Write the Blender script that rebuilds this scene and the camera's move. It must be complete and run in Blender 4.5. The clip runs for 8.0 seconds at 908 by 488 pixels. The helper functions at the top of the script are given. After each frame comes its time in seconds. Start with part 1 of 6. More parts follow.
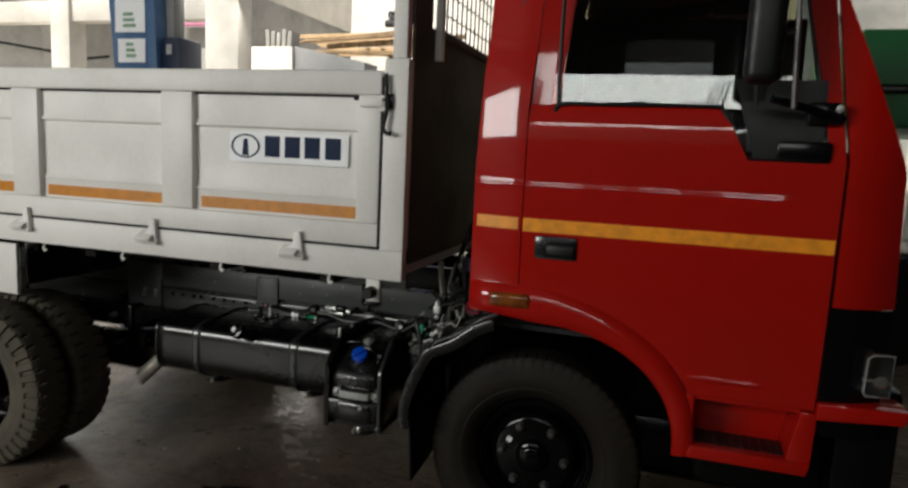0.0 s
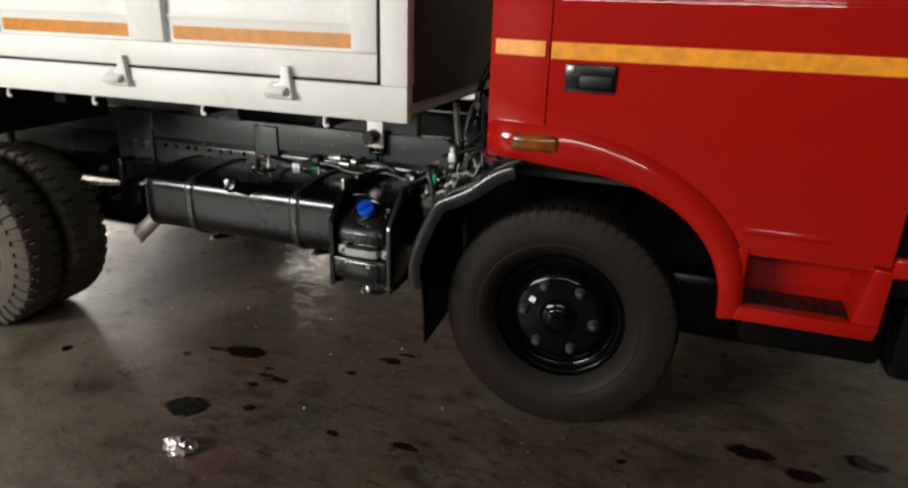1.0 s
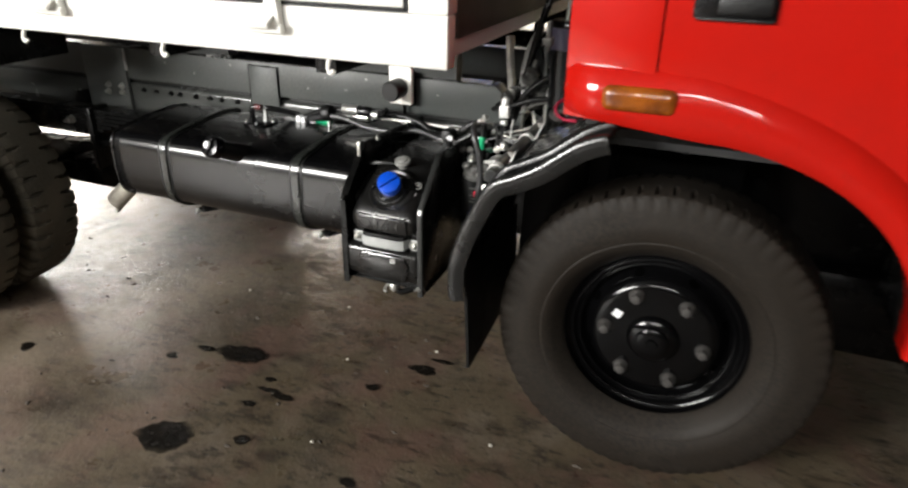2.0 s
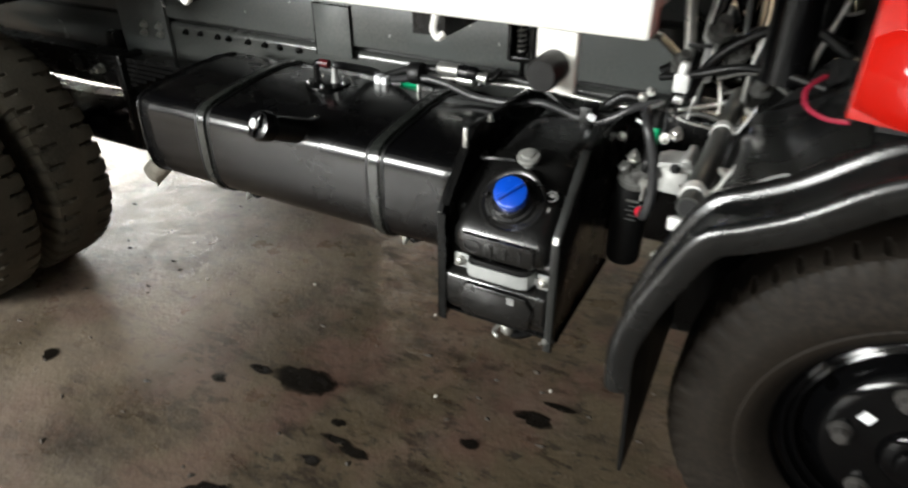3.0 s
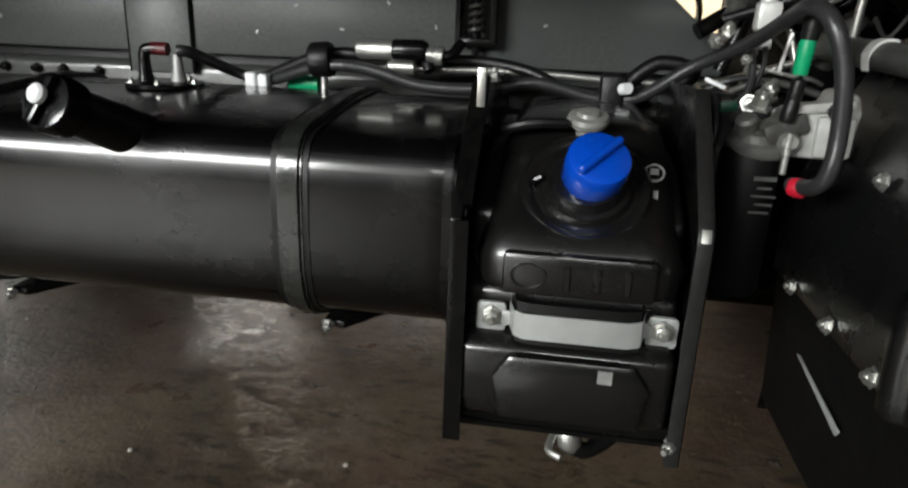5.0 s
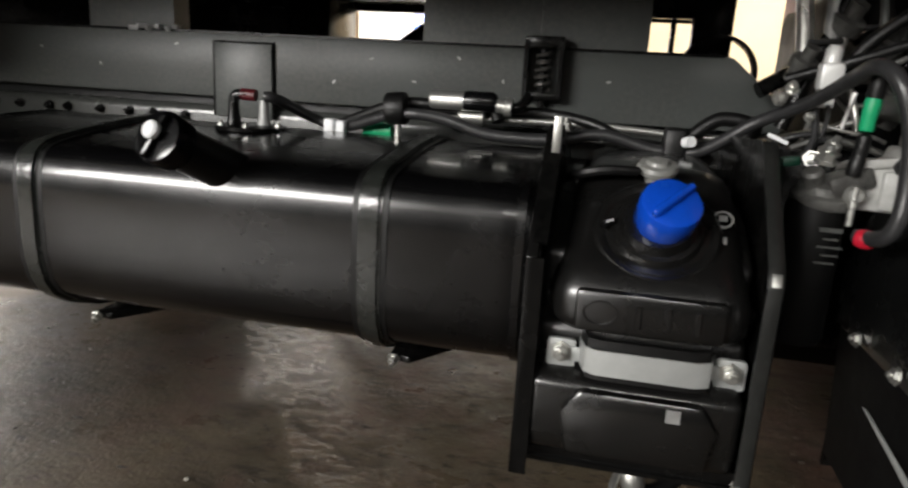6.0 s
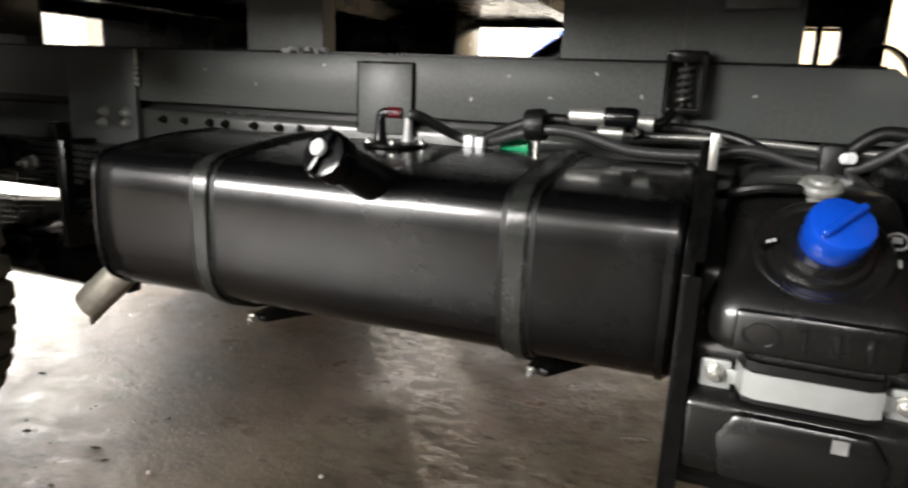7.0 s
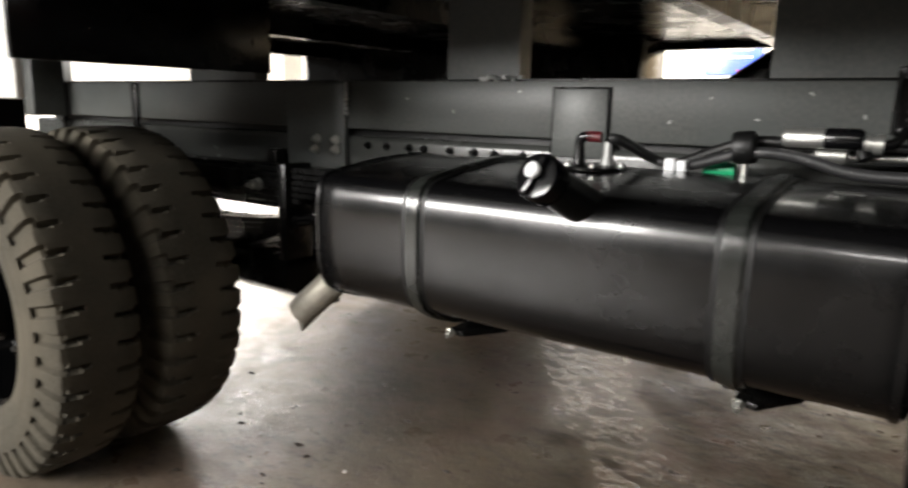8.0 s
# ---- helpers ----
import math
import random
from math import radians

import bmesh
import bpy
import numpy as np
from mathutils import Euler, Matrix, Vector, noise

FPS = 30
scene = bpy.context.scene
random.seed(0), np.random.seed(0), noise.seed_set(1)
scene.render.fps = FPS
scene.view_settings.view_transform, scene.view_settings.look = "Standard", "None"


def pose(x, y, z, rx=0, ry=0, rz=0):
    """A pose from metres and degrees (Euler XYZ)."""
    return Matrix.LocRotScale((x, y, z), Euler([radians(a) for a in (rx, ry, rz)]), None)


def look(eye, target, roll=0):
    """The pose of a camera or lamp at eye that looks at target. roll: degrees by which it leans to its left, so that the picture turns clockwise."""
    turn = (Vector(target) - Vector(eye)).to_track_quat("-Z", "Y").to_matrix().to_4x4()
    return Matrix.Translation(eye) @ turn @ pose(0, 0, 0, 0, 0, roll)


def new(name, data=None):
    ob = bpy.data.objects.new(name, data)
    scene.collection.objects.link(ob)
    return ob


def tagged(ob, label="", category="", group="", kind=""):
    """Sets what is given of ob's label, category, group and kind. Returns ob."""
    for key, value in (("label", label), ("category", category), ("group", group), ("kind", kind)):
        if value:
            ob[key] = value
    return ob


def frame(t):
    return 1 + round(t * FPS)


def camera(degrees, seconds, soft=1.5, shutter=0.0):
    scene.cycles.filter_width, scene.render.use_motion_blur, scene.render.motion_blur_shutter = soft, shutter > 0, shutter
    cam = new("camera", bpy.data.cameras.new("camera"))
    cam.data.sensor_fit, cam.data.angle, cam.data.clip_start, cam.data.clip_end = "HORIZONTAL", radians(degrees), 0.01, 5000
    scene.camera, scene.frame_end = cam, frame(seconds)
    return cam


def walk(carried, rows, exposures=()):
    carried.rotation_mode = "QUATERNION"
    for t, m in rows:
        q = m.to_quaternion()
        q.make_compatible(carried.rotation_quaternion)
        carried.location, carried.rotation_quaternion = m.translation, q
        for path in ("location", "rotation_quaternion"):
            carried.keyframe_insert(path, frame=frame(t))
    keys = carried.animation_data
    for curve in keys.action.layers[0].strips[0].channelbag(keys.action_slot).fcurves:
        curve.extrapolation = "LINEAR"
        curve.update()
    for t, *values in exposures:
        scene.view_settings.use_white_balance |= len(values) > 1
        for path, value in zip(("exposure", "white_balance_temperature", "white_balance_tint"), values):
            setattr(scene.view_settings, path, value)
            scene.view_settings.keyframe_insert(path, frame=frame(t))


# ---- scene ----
cam = camera(67.5, 8.0, soft=2.2, shutter=0.5)
PATH = [
    (0, (0.396, -0.146, 1.649), (-0.201, 1.745, 1.387), 2.7),
    (0.5, (0.36, -0.054, 1.607), (-0.287, 1.79, 1.182), 2.3),
    (1, (0.324, 0.198, 1.532), (-0.295, 1.977, 0.86), 1.7),
    (1.2, (0.298, 0.28, 1.527), (-0.328, 2.047, 0.829), 1.9),
    (2.3, (-0.121, 1.063, 1.422), (-0.812, 2.696, 0.497), 0.1),
    (2.5, (-0.201, 1.173, 1.412), (-0.919, 2.774, 0.452), -0.4),
    (3, (-0.4, 1.409, 1.381), (-1.194, 2.91, 0.324), -0.2),
    (3.5, (-0.652, 1.599, 1.341), (-1.177, 3.168, 0.217), -0.9),
    (4, (-0.78, 1.817, 1.219), (-1.124, 3.472, 0.151), -0.2),
    (4.2, (-0.818, 1.883, 1.118), (-1.207, 3.573, 0.121), -1.1),
    (5.3, (-0.919, 1.77, 0.873), (-1.175, 3.679, 0.333), 2.7),
    (5.5, (-0.922, 1.763, 0.873), (-1.212, 3.674, 0.361), 2.5),
    (6, (-0.945, 1.746, 0.876), (-1.346, 3.646, 0.396), 3.3),
    (6.5, (-0.967, 1.734, 0.878), (-1.514, 3.598, 0.401), 2.9),
    (7, (-0.995, 1.712, 0.881), (-1.693, 3.529, 0.421), 2.4),
    (7.5, (-1.017, 1.685, 0.881), (-1.92, 3.418, 0.455), 1.9),
    (8, (-1.044, 1.656, 0.877), (-2.161, 3.266, 0.475), 1.2),
]
EXPOSE = [(0.0, 0.15, 6450, 7), (0.5, 0.6, 6450, 6), (1.0, 1.2, 6500, 8), (2.5, 2.45, 6500, 9), (3.0, 2.25, 6350, 6), (3.6, 1.35, 6250, 6), (4.2, 1.4, 6200, 5), (5.4, 1.5, 6400, 8), (6.0, 1.4, 6550, 10), (6.5, 2.1, 6550, 10), (7.2, 2.1, 6550, 10), (8.0, 1.9, 6550, 10)]
walk(cam, [(t, look(eye, target, roll)) for t, eye, target, roll in PATH], EXPOSE)

# ---- daylight ----
world = bpy.data.worlds.new("sky")
scene.world = world
world.use_nodes = True
wn = world.node_tree
sky = wn.nodes.new("ShaderNodeTexSky")
sky.sky_type = "NISHITA"
sky.sun_disc = False
sky.sun_elevation = radians(50)
sky.sun_rotation = radians(222)
sky.air_density, sky.dust_density, sky.ozone_density = 1.0, 7.0, 0.4
wn.nodes["Background"].inputs["Strength"].default_value = 0.15
haze = wn.nodes.new("ShaderNodeHueSaturation")
haze.inputs["Saturation"].default_value = 0.3
wn.links.new(sky.outputs["Color"], haze.inputs["Color"])
wn.links.new(haze.outputs["Color"], wn.nodes["Background"].inputs["Color"])

sun = new("sun", bpy.data.lights.new("sun", "SUN"))
sun.data.energy, sun.data.angle, sun.data.color = 5.0, radians(1.0), (1.0, 0.95, 0.87)
sun.matrix_world = look((-9, -10, 16), (0, 0, 0))

# daylight in the two long windows behind the walk
for name, middle, length, low, high, watts in (("window_light", -6.4, 5.2, 2.1, 4.1, 430), ("window_light", 0.1, 3.5, 3.55, 4.1, 54)):
    lamp = new(name, bpy.data.lights.new(name, "AREA"))
    lamp.data.shape = "RECTANGLE"
    lamp.data.size, lamp.data.size_y = length, high - low
    lamp.data.energy, lamp.data.color = watts, (1.0, 0.98, 0.95)
    lamp.matrix_world = look((middle, -4.93, (low + high) / 2), (middle, 5, (low + high) / 2))

# added lamp high in the open side, standing in for daylight beside the column
lamp = new("daylight_standin", bpy.data.lights.new("daylight_standin", "AREA"))
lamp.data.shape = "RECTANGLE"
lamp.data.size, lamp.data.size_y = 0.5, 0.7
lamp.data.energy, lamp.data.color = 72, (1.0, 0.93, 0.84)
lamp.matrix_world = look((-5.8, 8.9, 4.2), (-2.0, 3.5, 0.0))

# second added lamp, out beyond the columns, for glare on the rear floor
lamp = new("daylight_standin", bpy.data.lights.new("daylight_standin", "AREA"))
lamp.data.shape = "RECTANGLE"
lamp.data.size, lamp.data.size_y = 2.2, 1.1
lamp.data.energy, lamp.data.color = 75, (1.0, 0.96, 0.9)
lamp.matrix_world = look((-11.2, 8.95, 2.1), (-2.8, 3.3, 0.0))


# ---- materials ----
def mat(name, color, rough=0.5, metal=0.0, var=0.25, scale=6.0, fine=90.0, bump=0.15, spec=0.5, second=None, coat=0.0, dirt=None, dirt_amount=0.0, coat_rough=0.04):
    m = bpy.data.materials.new(name)
    m.use_nodes = True
    t = m.node_tree
    b = t.nodes["Principled BSDF"]
    co = t.nodes.new("ShaderNodeTexCoord")
    big = t.nodes.new("ShaderNodeTexNoise")
    big.inputs["Scale"].default_value, big.inputs["Detail"].default_value, big.inputs["Roughness"].default_value = scale, 6, 0.62
    small = t.nodes.new("ShaderNodeTexNoise")
    small.inputs["Scale"].default_value, small.inputs["Detail"].default_value = fine, 4
    for n in (big, small):
        t.links.new(co.outputs["Object"], n.inputs["Vector"])
    mix = t.nodes.new("ShaderNodeMix")
    mix.data_type = "RGBA"
    mix.inputs["A"].default_value = (*color, 1)
    other = second or tuple(c * (1 - var) for c in color)
    mix.inputs["B"].default_value = (*other, 1)
    ramp = t.nodes.new("ShaderNodeMapRange")
    ramp.inputs["From Min"].default_value, ramp.inputs["From Max"].default_value = 0.38, 0.66
    t.links.new(big.outputs["Fac"], ramp.inputs["Value"])
    t.links.new(ramp.outputs["Result"], mix.inputs["Factor"])
    out = mix.outputs["Result"]
    if dirt:
        mix2 = t.nodes.new("ShaderNodeMix")
        mix2.data_type = "RGBA"
        mix2.inputs["B"].default_value = (*dirt, 1)
        t.links.new(out, mix2.inputs["A"])
        add = t.nodes.new("ShaderNodeMath")
        add.operation = "MULTIPLY"
        t.links.new(big.outputs["Fac"], add.inputs[0])
        t.links.new(small.outputs["Fac"], add.inputs[1])
        r2 = t.nodes.new("ShaderNodeMapRange")
        r2.inputs["From Min"].default_value, r2.inputs["From Max"].default_value = 0.2, 0.42
        r2.inputs["To Max"].default_value = dirt_amount
        t.links.new(add.outputs[0], r2.inputs["Value"])
        t.links.new(r2.outputs["Result"], mix2.inputs["Factor"])
        out = mix2.outputs["Result"]
    t.links.new(out, b.inputs["Base Color"])
    rr = t.nodes.new("ShaderNodeMapRange")
    rr.inputs["From Min"].default_value, rr.inputs["From Max"].default_value = 0.3, 0.7
    rr.inputs["To Min"].default_value, rr.inputs["To Max"].default_value = max(rough - 0.08, 0.02), min(rough + 0.1, 1)
    t.links.new(big.outputs["Fac"], rr.inputs["Value"])
    t.links.new(rr.outputs["Result"], b.inputs["Roughness"])
    b.inputs["Metallic"].default_value = metal
    b.inputs["Specular IOR Level"].default_value = spec
    b.inputs["Coat Weight"].default_value = coat
    b.inputs["Coat Roughness"].default_value = coat_rough
    if bump:
        bp = t.nodes.new("ShaderNodeBump")
        bp.inputs["Strength"].default_value = bump
        bp.inputs["Distance"].default_value = 0.004
        t.links.new(small.outputs["Fac"], bp.inputs["Height"])
        t.links.new(bp.outputs["Normal"], b.inputs["Normal"])
    return m


def glass(name, color, rough=0.0, ior=1.45):
    m = bpy.data.materials.new(name)
    m.use_nodes = True
    b = m.node_tree.nodes["Principled BSDF"]
    b.inputs["Base Color"].default_value = (*color, 1)
    b.inputs["Roughness"].default_value = rough
    b.inputs["Transmission Weight"].default_value = 1.0
    b.inputs["IOR"].default_value = ior
    return m


RED = mat("red_cab_paint", (0.39, 0.007, 0.0035), 0.34, var=0.08, scale=2, fine=160, bump=0.004, coat=0.85, spec=0.06)
RED_DARK = mat("dark_red_cab_paint", (0.1, 0.006, 0.005), 0.6, var=0.3)
WHITE = mat("white_body_paint", (0.8, 0.785, 0.74), 0.5, var=0.06, scale=3, fine=60, bump=0.03, dirt=(0.5, 0.47, 0.4), dirt_amount=0.15)
HOLE = mat("dark_opening", (0.001, 0.001, 0.001), 0.9, spec=0.0)
DARKGAP = mat("black_sealer", (0.012, 0.012, 0.012), 0.8)
TAPE = mat("dull_orange_reflective_tape", (0.6, 0.22, 0.006), 0.35, var=0.25, scale=25, fine=200, bump=0.1)
ORANGE = mat("orange_reflective_tape", (0.98, 0.36, 0.02), 0.35, var=0.25, scale=25, fine=200, bump=0.1)
RAIL = mat("dark_rail_enamel", (0.05, 0.053, 0.05), 0.2, var=0.3, scale=6, fine=120, bump=0.03, spec=0.6, dirt=(0.1, 0.1, 0.09), dirt_amount=0.25)
GREY = mat("grey_chassis_paint", (0.072, 0.078, 0.075), 0.4, var=0.25, scale=5, fine=120, bump=0.08, dirt=(0.15, 0.145, 0.13), dirt_amount=0.3)
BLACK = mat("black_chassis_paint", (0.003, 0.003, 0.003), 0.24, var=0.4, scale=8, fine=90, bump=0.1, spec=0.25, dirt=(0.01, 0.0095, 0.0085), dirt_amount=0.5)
TANK = mat("black_tank_enamel", (0.0025, 0.0025, 0.0028), 0.25, var=0.3, scale=4, fine=140, bump=0.007, dirt=(0.004, 0.0038, 0.0035), dirt_amount=0.4, spec=0.48, coat=0.42, coat_rough=0.08)
STRAP = mat("dusty_grey_strap", (0.018, 0.02, 0.018), 0.22, var=0.35, scale=14, spec=0.7, dirt=(0.042, 0.043, 0.038), dirt_amount=0.4, coat=0.3, coat_rough=0.15)
RUBBER = mat("black_rubber", (0.005, 0.005, 0.005), 0.42, var=0.3, scale=20, fine=150, bump=0.15, spec=0.4)
TYRE = mat("dusty_tyre_rubber", (0.015, 0.0118, 0.0088), 0.62, second=(0.007, 0.0061, 0.0052), scale=4, fine=110, bump=0.1, dirt=(0.034, 0.026, 0.019), dirt_amount=0.5, spec=0.18)
TYRE_REAR = mat("mud_dusted_tyre_rubber", (0.095, 0.082, 0.06), 0.9, second=(0.058, 0.052, 0.039), scale=6, fine=110, bump=0.3, dirt=(0.11, 0.1, 0.08), dirt_amount=0.5, spec=0.3)
RIM = mat("black_wheel_paint", (0.002, 0.002, 0.0022), 0.1, var=0.3, scale=8, bump=0.015, spec=0.3)
UREA = mat("black_tank_plastic", (0.007, 0.0069, 0.0067), 0.26, var=0.3, scale=7, fine=220, bump=0.03, spec=0.6, dirt=(0.011, 0.0105, 0.0095), dirt_amount=0.4, coat=0.4, coat_rough=0.1)
PLASTIC = mat("black_moulded_plastic", (0.0035, 0.0035, 0.004), 0.2, var=0.3, scale=9, fine=220, bump=0.04, spec=0.4)
FLAP = mat("black_mudguard_plastic", (0.006, 0.0063, 0.0063), 0.26, var=0.4, scale=7, fine=160, bump=0.05, dirt=(0.015, 0.0155, 0.0145), dirt_amount=0.5, spec=0.8)
BLUE = mat("blue_cap_plastic", (0.004, 0.07, 0.56), 0.22, var=0.15, scale=20, fine=200, bump=0.03, coat=0.7, coat_rough=0.08)
STEEL = mat("zinc_plated_steel", (0.55, 0.55, 0.52), 0.35, metal=0.85, var=0.25, scale=25, fine=200, bump=0.1)
BAND = mat("galvanised_band", (0.42, 0.43, 0.42), 0.4, metal=0.2, var=0.15, scale=20, bump=0.06)
PLATED = mat("bright_plated_clamp", (0.8, 0.8, 0.78), 0.35, metal=0.25, var=0.15, scale=20, bump=0.06)
GRIT = mat("dark_floor_grit", (0.02, 0.015, 0.011), 0.7, second=(0.06, 0.047, 0.036), scale=3)
ALU = mat("cast_aluminium", (0.42, 0.42, 0.41), 0.5, metal=0.5, var=0.3, scale=18, bump=0.3)
AMBER = mat("amber_lens", (0.26, 0.07, 0.006), 0.16, second=(0.11, 0.026, 0.004), scale=24, bump=0.05, coat=0.8)
CAST = mat("dirty_cast_aluminium", (0.13, 0.13, 0.122), 0.5, metal=0.3, second=(0.05, 0.048, 0.045), scale=30, fine=140, bump=0.4)
FILTER_HEAD = mat("pale_cast_aluminium", (0.5, 0.5, 0.485), 0.48, metal=0.15, second=(0.36, 0.36, 0.34), scale=30, fine=140, bump=0.25)
HOSE = mat("dusty_rubber_hose", (0.03, 0.03, 0.031), 0.33, var=0.3, scale=20, fine=150, bump=0.1, spec=0.55)
STAY = mat("dusty_dark_steel", (0.052, 0.054, 0.05), 0.42, var=0.3, scale=14, fine=120, bump=0.08, dirt=(0.075, 0.075, 0.068), dirt_amount=0.4)
FOLD = mat("scuffed_dark_bracket", (0.014, 0.0148, 0.014), 0.34, var=0.3, scale=14, fine=120, bump=0.06, spec=0.6, dirt=(0.03, 0.031, 0.028), dirt_amount=0.4)
GREEN = mat("green_coupling", (0.01, 0.38, 0.16), 0.4, var=0.2)
DARKGREEN = mat("dark_green_plug", (0.006, 0.05, 0.028), 0.4, var=0.2)
GREYPLASTIC = mat("grey_translucent_plastic", (0.24, 0.24, 0.225), 0.3, var=0.2, scale=30, bump=0.05)
DARKRED = mat("dark_red_sleeve", (0.08, 0.004, 0.007), 0.4, var=0.2)
NUT = mat("dull_nut_steel", (0.07, 0.066, 0.062), 0.38, metal=0.3, var=0.3, scale=20)
HEADBOARD = mat("dark_headboard_paint", (0.05, 0.042, 0.034), 0.6, second=(0.028, 0.024, 0.02), scale=3, fine=50, bump=0.2)
REDPLASTIC = mat("red_clip_plastic", (0.5, 0.01, 0.03), 0.45, var=0.2)
CHIP = mat("pale_stone_chip", (0.5, 0.47, 0.42), 0.7, var=0.3)
PAPER = mat("white_sticker", (0.88, 0.89, 0.9), 0.45, var=0.04)
NAVY = mat("navy_print", (0.004, 0.016, 0.055), 0.6, var=0.1, spec=0.2)
EXHAUST = mat("weathered_exhaust_steel", (0.42, 0.39, 0.33), 0.45, metal=0.6, var=0.4, scale=14, bump=0.2)
LAVENDER = mat("dull_lavender_plastic", (0.07, 0.065, 0.11), 0.4, var=0.2)
DARKPINK = mat("dark_magenta_sleeve", (0.28, 0.006, 0.03), 0.45, var=0.2)
FLAP_RUBBER = mat("matt_black_flap_rubber", (0.004, 0.004, 0.004), 0.55, var=0.4, scale=9, fine=120, bump=0.08, spec=0.2)
GLASS = glass("tinted_window_glass", (0.6, 0.66, 0.63))
LENS = glass("clear_lamp_lens", (0.9, 0.9, 0.9), 0.05)
def concrete():
    """Trodden workshop floor: brown cement, pale dusting, dark smears and damp, glossier patches, with daylight painted
    in under the truck.
    """
    m = bpy.data.materials.new("oil_stained_concrete")
    m.use_nodes = True
    t = m.node_tree
    b = t.nodes["Principled BSDF"]
    co = t.nodes.new("ShaderNodeTexCoord")

    def field(scale, detail, lo, hi, top=1.0, stretch=(1, 1, 1), low=0.0):
        mp, n, r = t.nodes.new("ShaderNodeMapping"), t.nodes.new("ShaderNodeTexNoise"), t.nodes.new("ShaderNodeMapRange")
        mp.inputs["Scale"].default_value = stretch
        mp.inputs["Rotation"].default_value = (0, 0, 0.35 * stretch[1])
        n.inputs["Scale"].default_value, n.inputs["Detail"].default_value, n.inputs["Roughness"].default_value = scale, detail, 0.62
        r.inputs["From Min"].default_value, r.inputs["From Max"].default_value = lo, hi
        r.inputs["To Min"].default_value, r.inputs["To Max"].default_value = low, top
        t.links.new(co.outputs["Object"], mp.inputs["Vector"])
        t.links.new(mp.outputs["Vector"], n.inputs["Vector"])
        t.links.new(n.outputs["Fac"], r.inputs["Value"])
        return n.outputs["Fac"], r.outputs["Result"]

    def over(below, color, fac):
        mx = t.nodes.new("ShaderNodeMix")
        mx.data_type = "RGBA"
        mx.inputs["B"].default_value = (*color, 1)
        if isinstance(below, tuple):
            mx.inputs["A"].default_value = (*below, 1)
        else:
            t.links.new(below, mx.inputs["A"])
        t.links.new(fac, mx.inputs["Factor"])
        return mx.outputs["Result"]

    col = over((0.1, 0.0775, 0.049), (0.053, 0.0405, 0.0262), field(1.7, 6, 0.36, 0.66)[1])
    col = over(col, (0.1292, 0.0714, 0.0578), field(2.6, 5, 0.52, 0.68, 0.55)[1])
    col = over(col, (0.0598, 0.0537, 0.034), field(2.1, 5, 0.54, 0.7, 0.5, (1.3, 1, 1))[1])
    col = over(col, (0.1428, 0.117, 0.0918), field(4.5, 8, 0.5, 0.72, 0.6)[1])
    col = over(col, (0.026, 0.019, 0.014), field(5, 8, 0.52, 0.66, 0.8, (1, 1.9, 1))[1])
    col = over(col, (0.022, 0.017, 0.013), field(22, 6, 0.55, 0.64, 0.85, (1, 1.9, 1))[1])
    col = over(col, (0.105, 0.058, 0.046), field(3.4, 7, 0.5, 0.62, 0.55, (1.2, 1, 1))[1])
    col = over(col, (0.018, 0.012, 0.009), field(11, 8, 0.56, 0.64, 0.7, (0.7, 2.4, 1))[1])
    fine, speck = field(90, 4, 0.6, 0.75, 0.5)
    col = over(col, (0.17, 0.15, 0.13), speck)

    def calc(op, a, c):
        n = t.nodes.new("ShaderNodeMath")
        n.operation, n.use_clamp = op, op == "SMOOTH_MIN"
        for k, v in enumerate((a, c)):
            if isinstance(v, (int, float)):
                n.inputs[k].default_value = v
            else:
                t.links.new(v, n.inputs[k])
        return n.outputs[0]

    # daylight streak slanting under the truck, painted as paler, glossier, bumpier cement
    xyz = t.nodes.new("ShaderNodeSeparateXYZ")
    t.links.new(co.outputs["Object"], xyz.inputs[0])
    off = calc("ADD", calc("ADD", calc("MULTIPLY", xyz.outputs["X"], 0.81), calc("MULTIPLY", xyz.outputs["Y"], 0.59)), -0.52)
    off = calc("ADD", off, calc("MULTIPLY", field(9, 5, 0.3, 0.7)[1], -0.05))
    run = calc("ADD", calc("MULTIPLY", xyz.outputs["X"], -0.59), calc("MULTIPLY", xyz.outputs["Y"], 0.81))
    edge = calc("MINIMUM", calc("MAXIMUM", calc("DIVIDE", calc("ADD", off, 0.03), 0.03), 0.0), 1.0)
    fall = calc("MINIMUM", calc("MAXIMUM", calc("DIVIDE", calc("SUBTRACT", 0.34, off), 0.3), 0.0), 1.0)
    tail = calc("MINIMUM", calc("MAXIMUM", calc("DIVIDE", calc("SUBTRACT", run, 2.75), 0.5), 0.0), 1.0)
    reach = calc("MULTIPLY", calc("MULTIPLY", edge, fall), tail)
    strip = calc("MULTIPLY", reach, field(15, 7, 0.42, 0.62, 1.2, (1, 1.8, 1))[1])
    strip = calc("MINIMUM", strip, 1.0)
    # floor colour paled towards the rear wheels, standing in for daylight there
    rear_daylight = calc("MINIMUM", calc("MAXIMUM", calc("ADD", calc("MULTIPLY", calc("ADD", xyz.outputs["X"], 1.6), -0.6), calc("MULTIPLY", calc("ADD", xyz.outputs["Y"], -2.9), -0.25)), 0.0), 0.6)
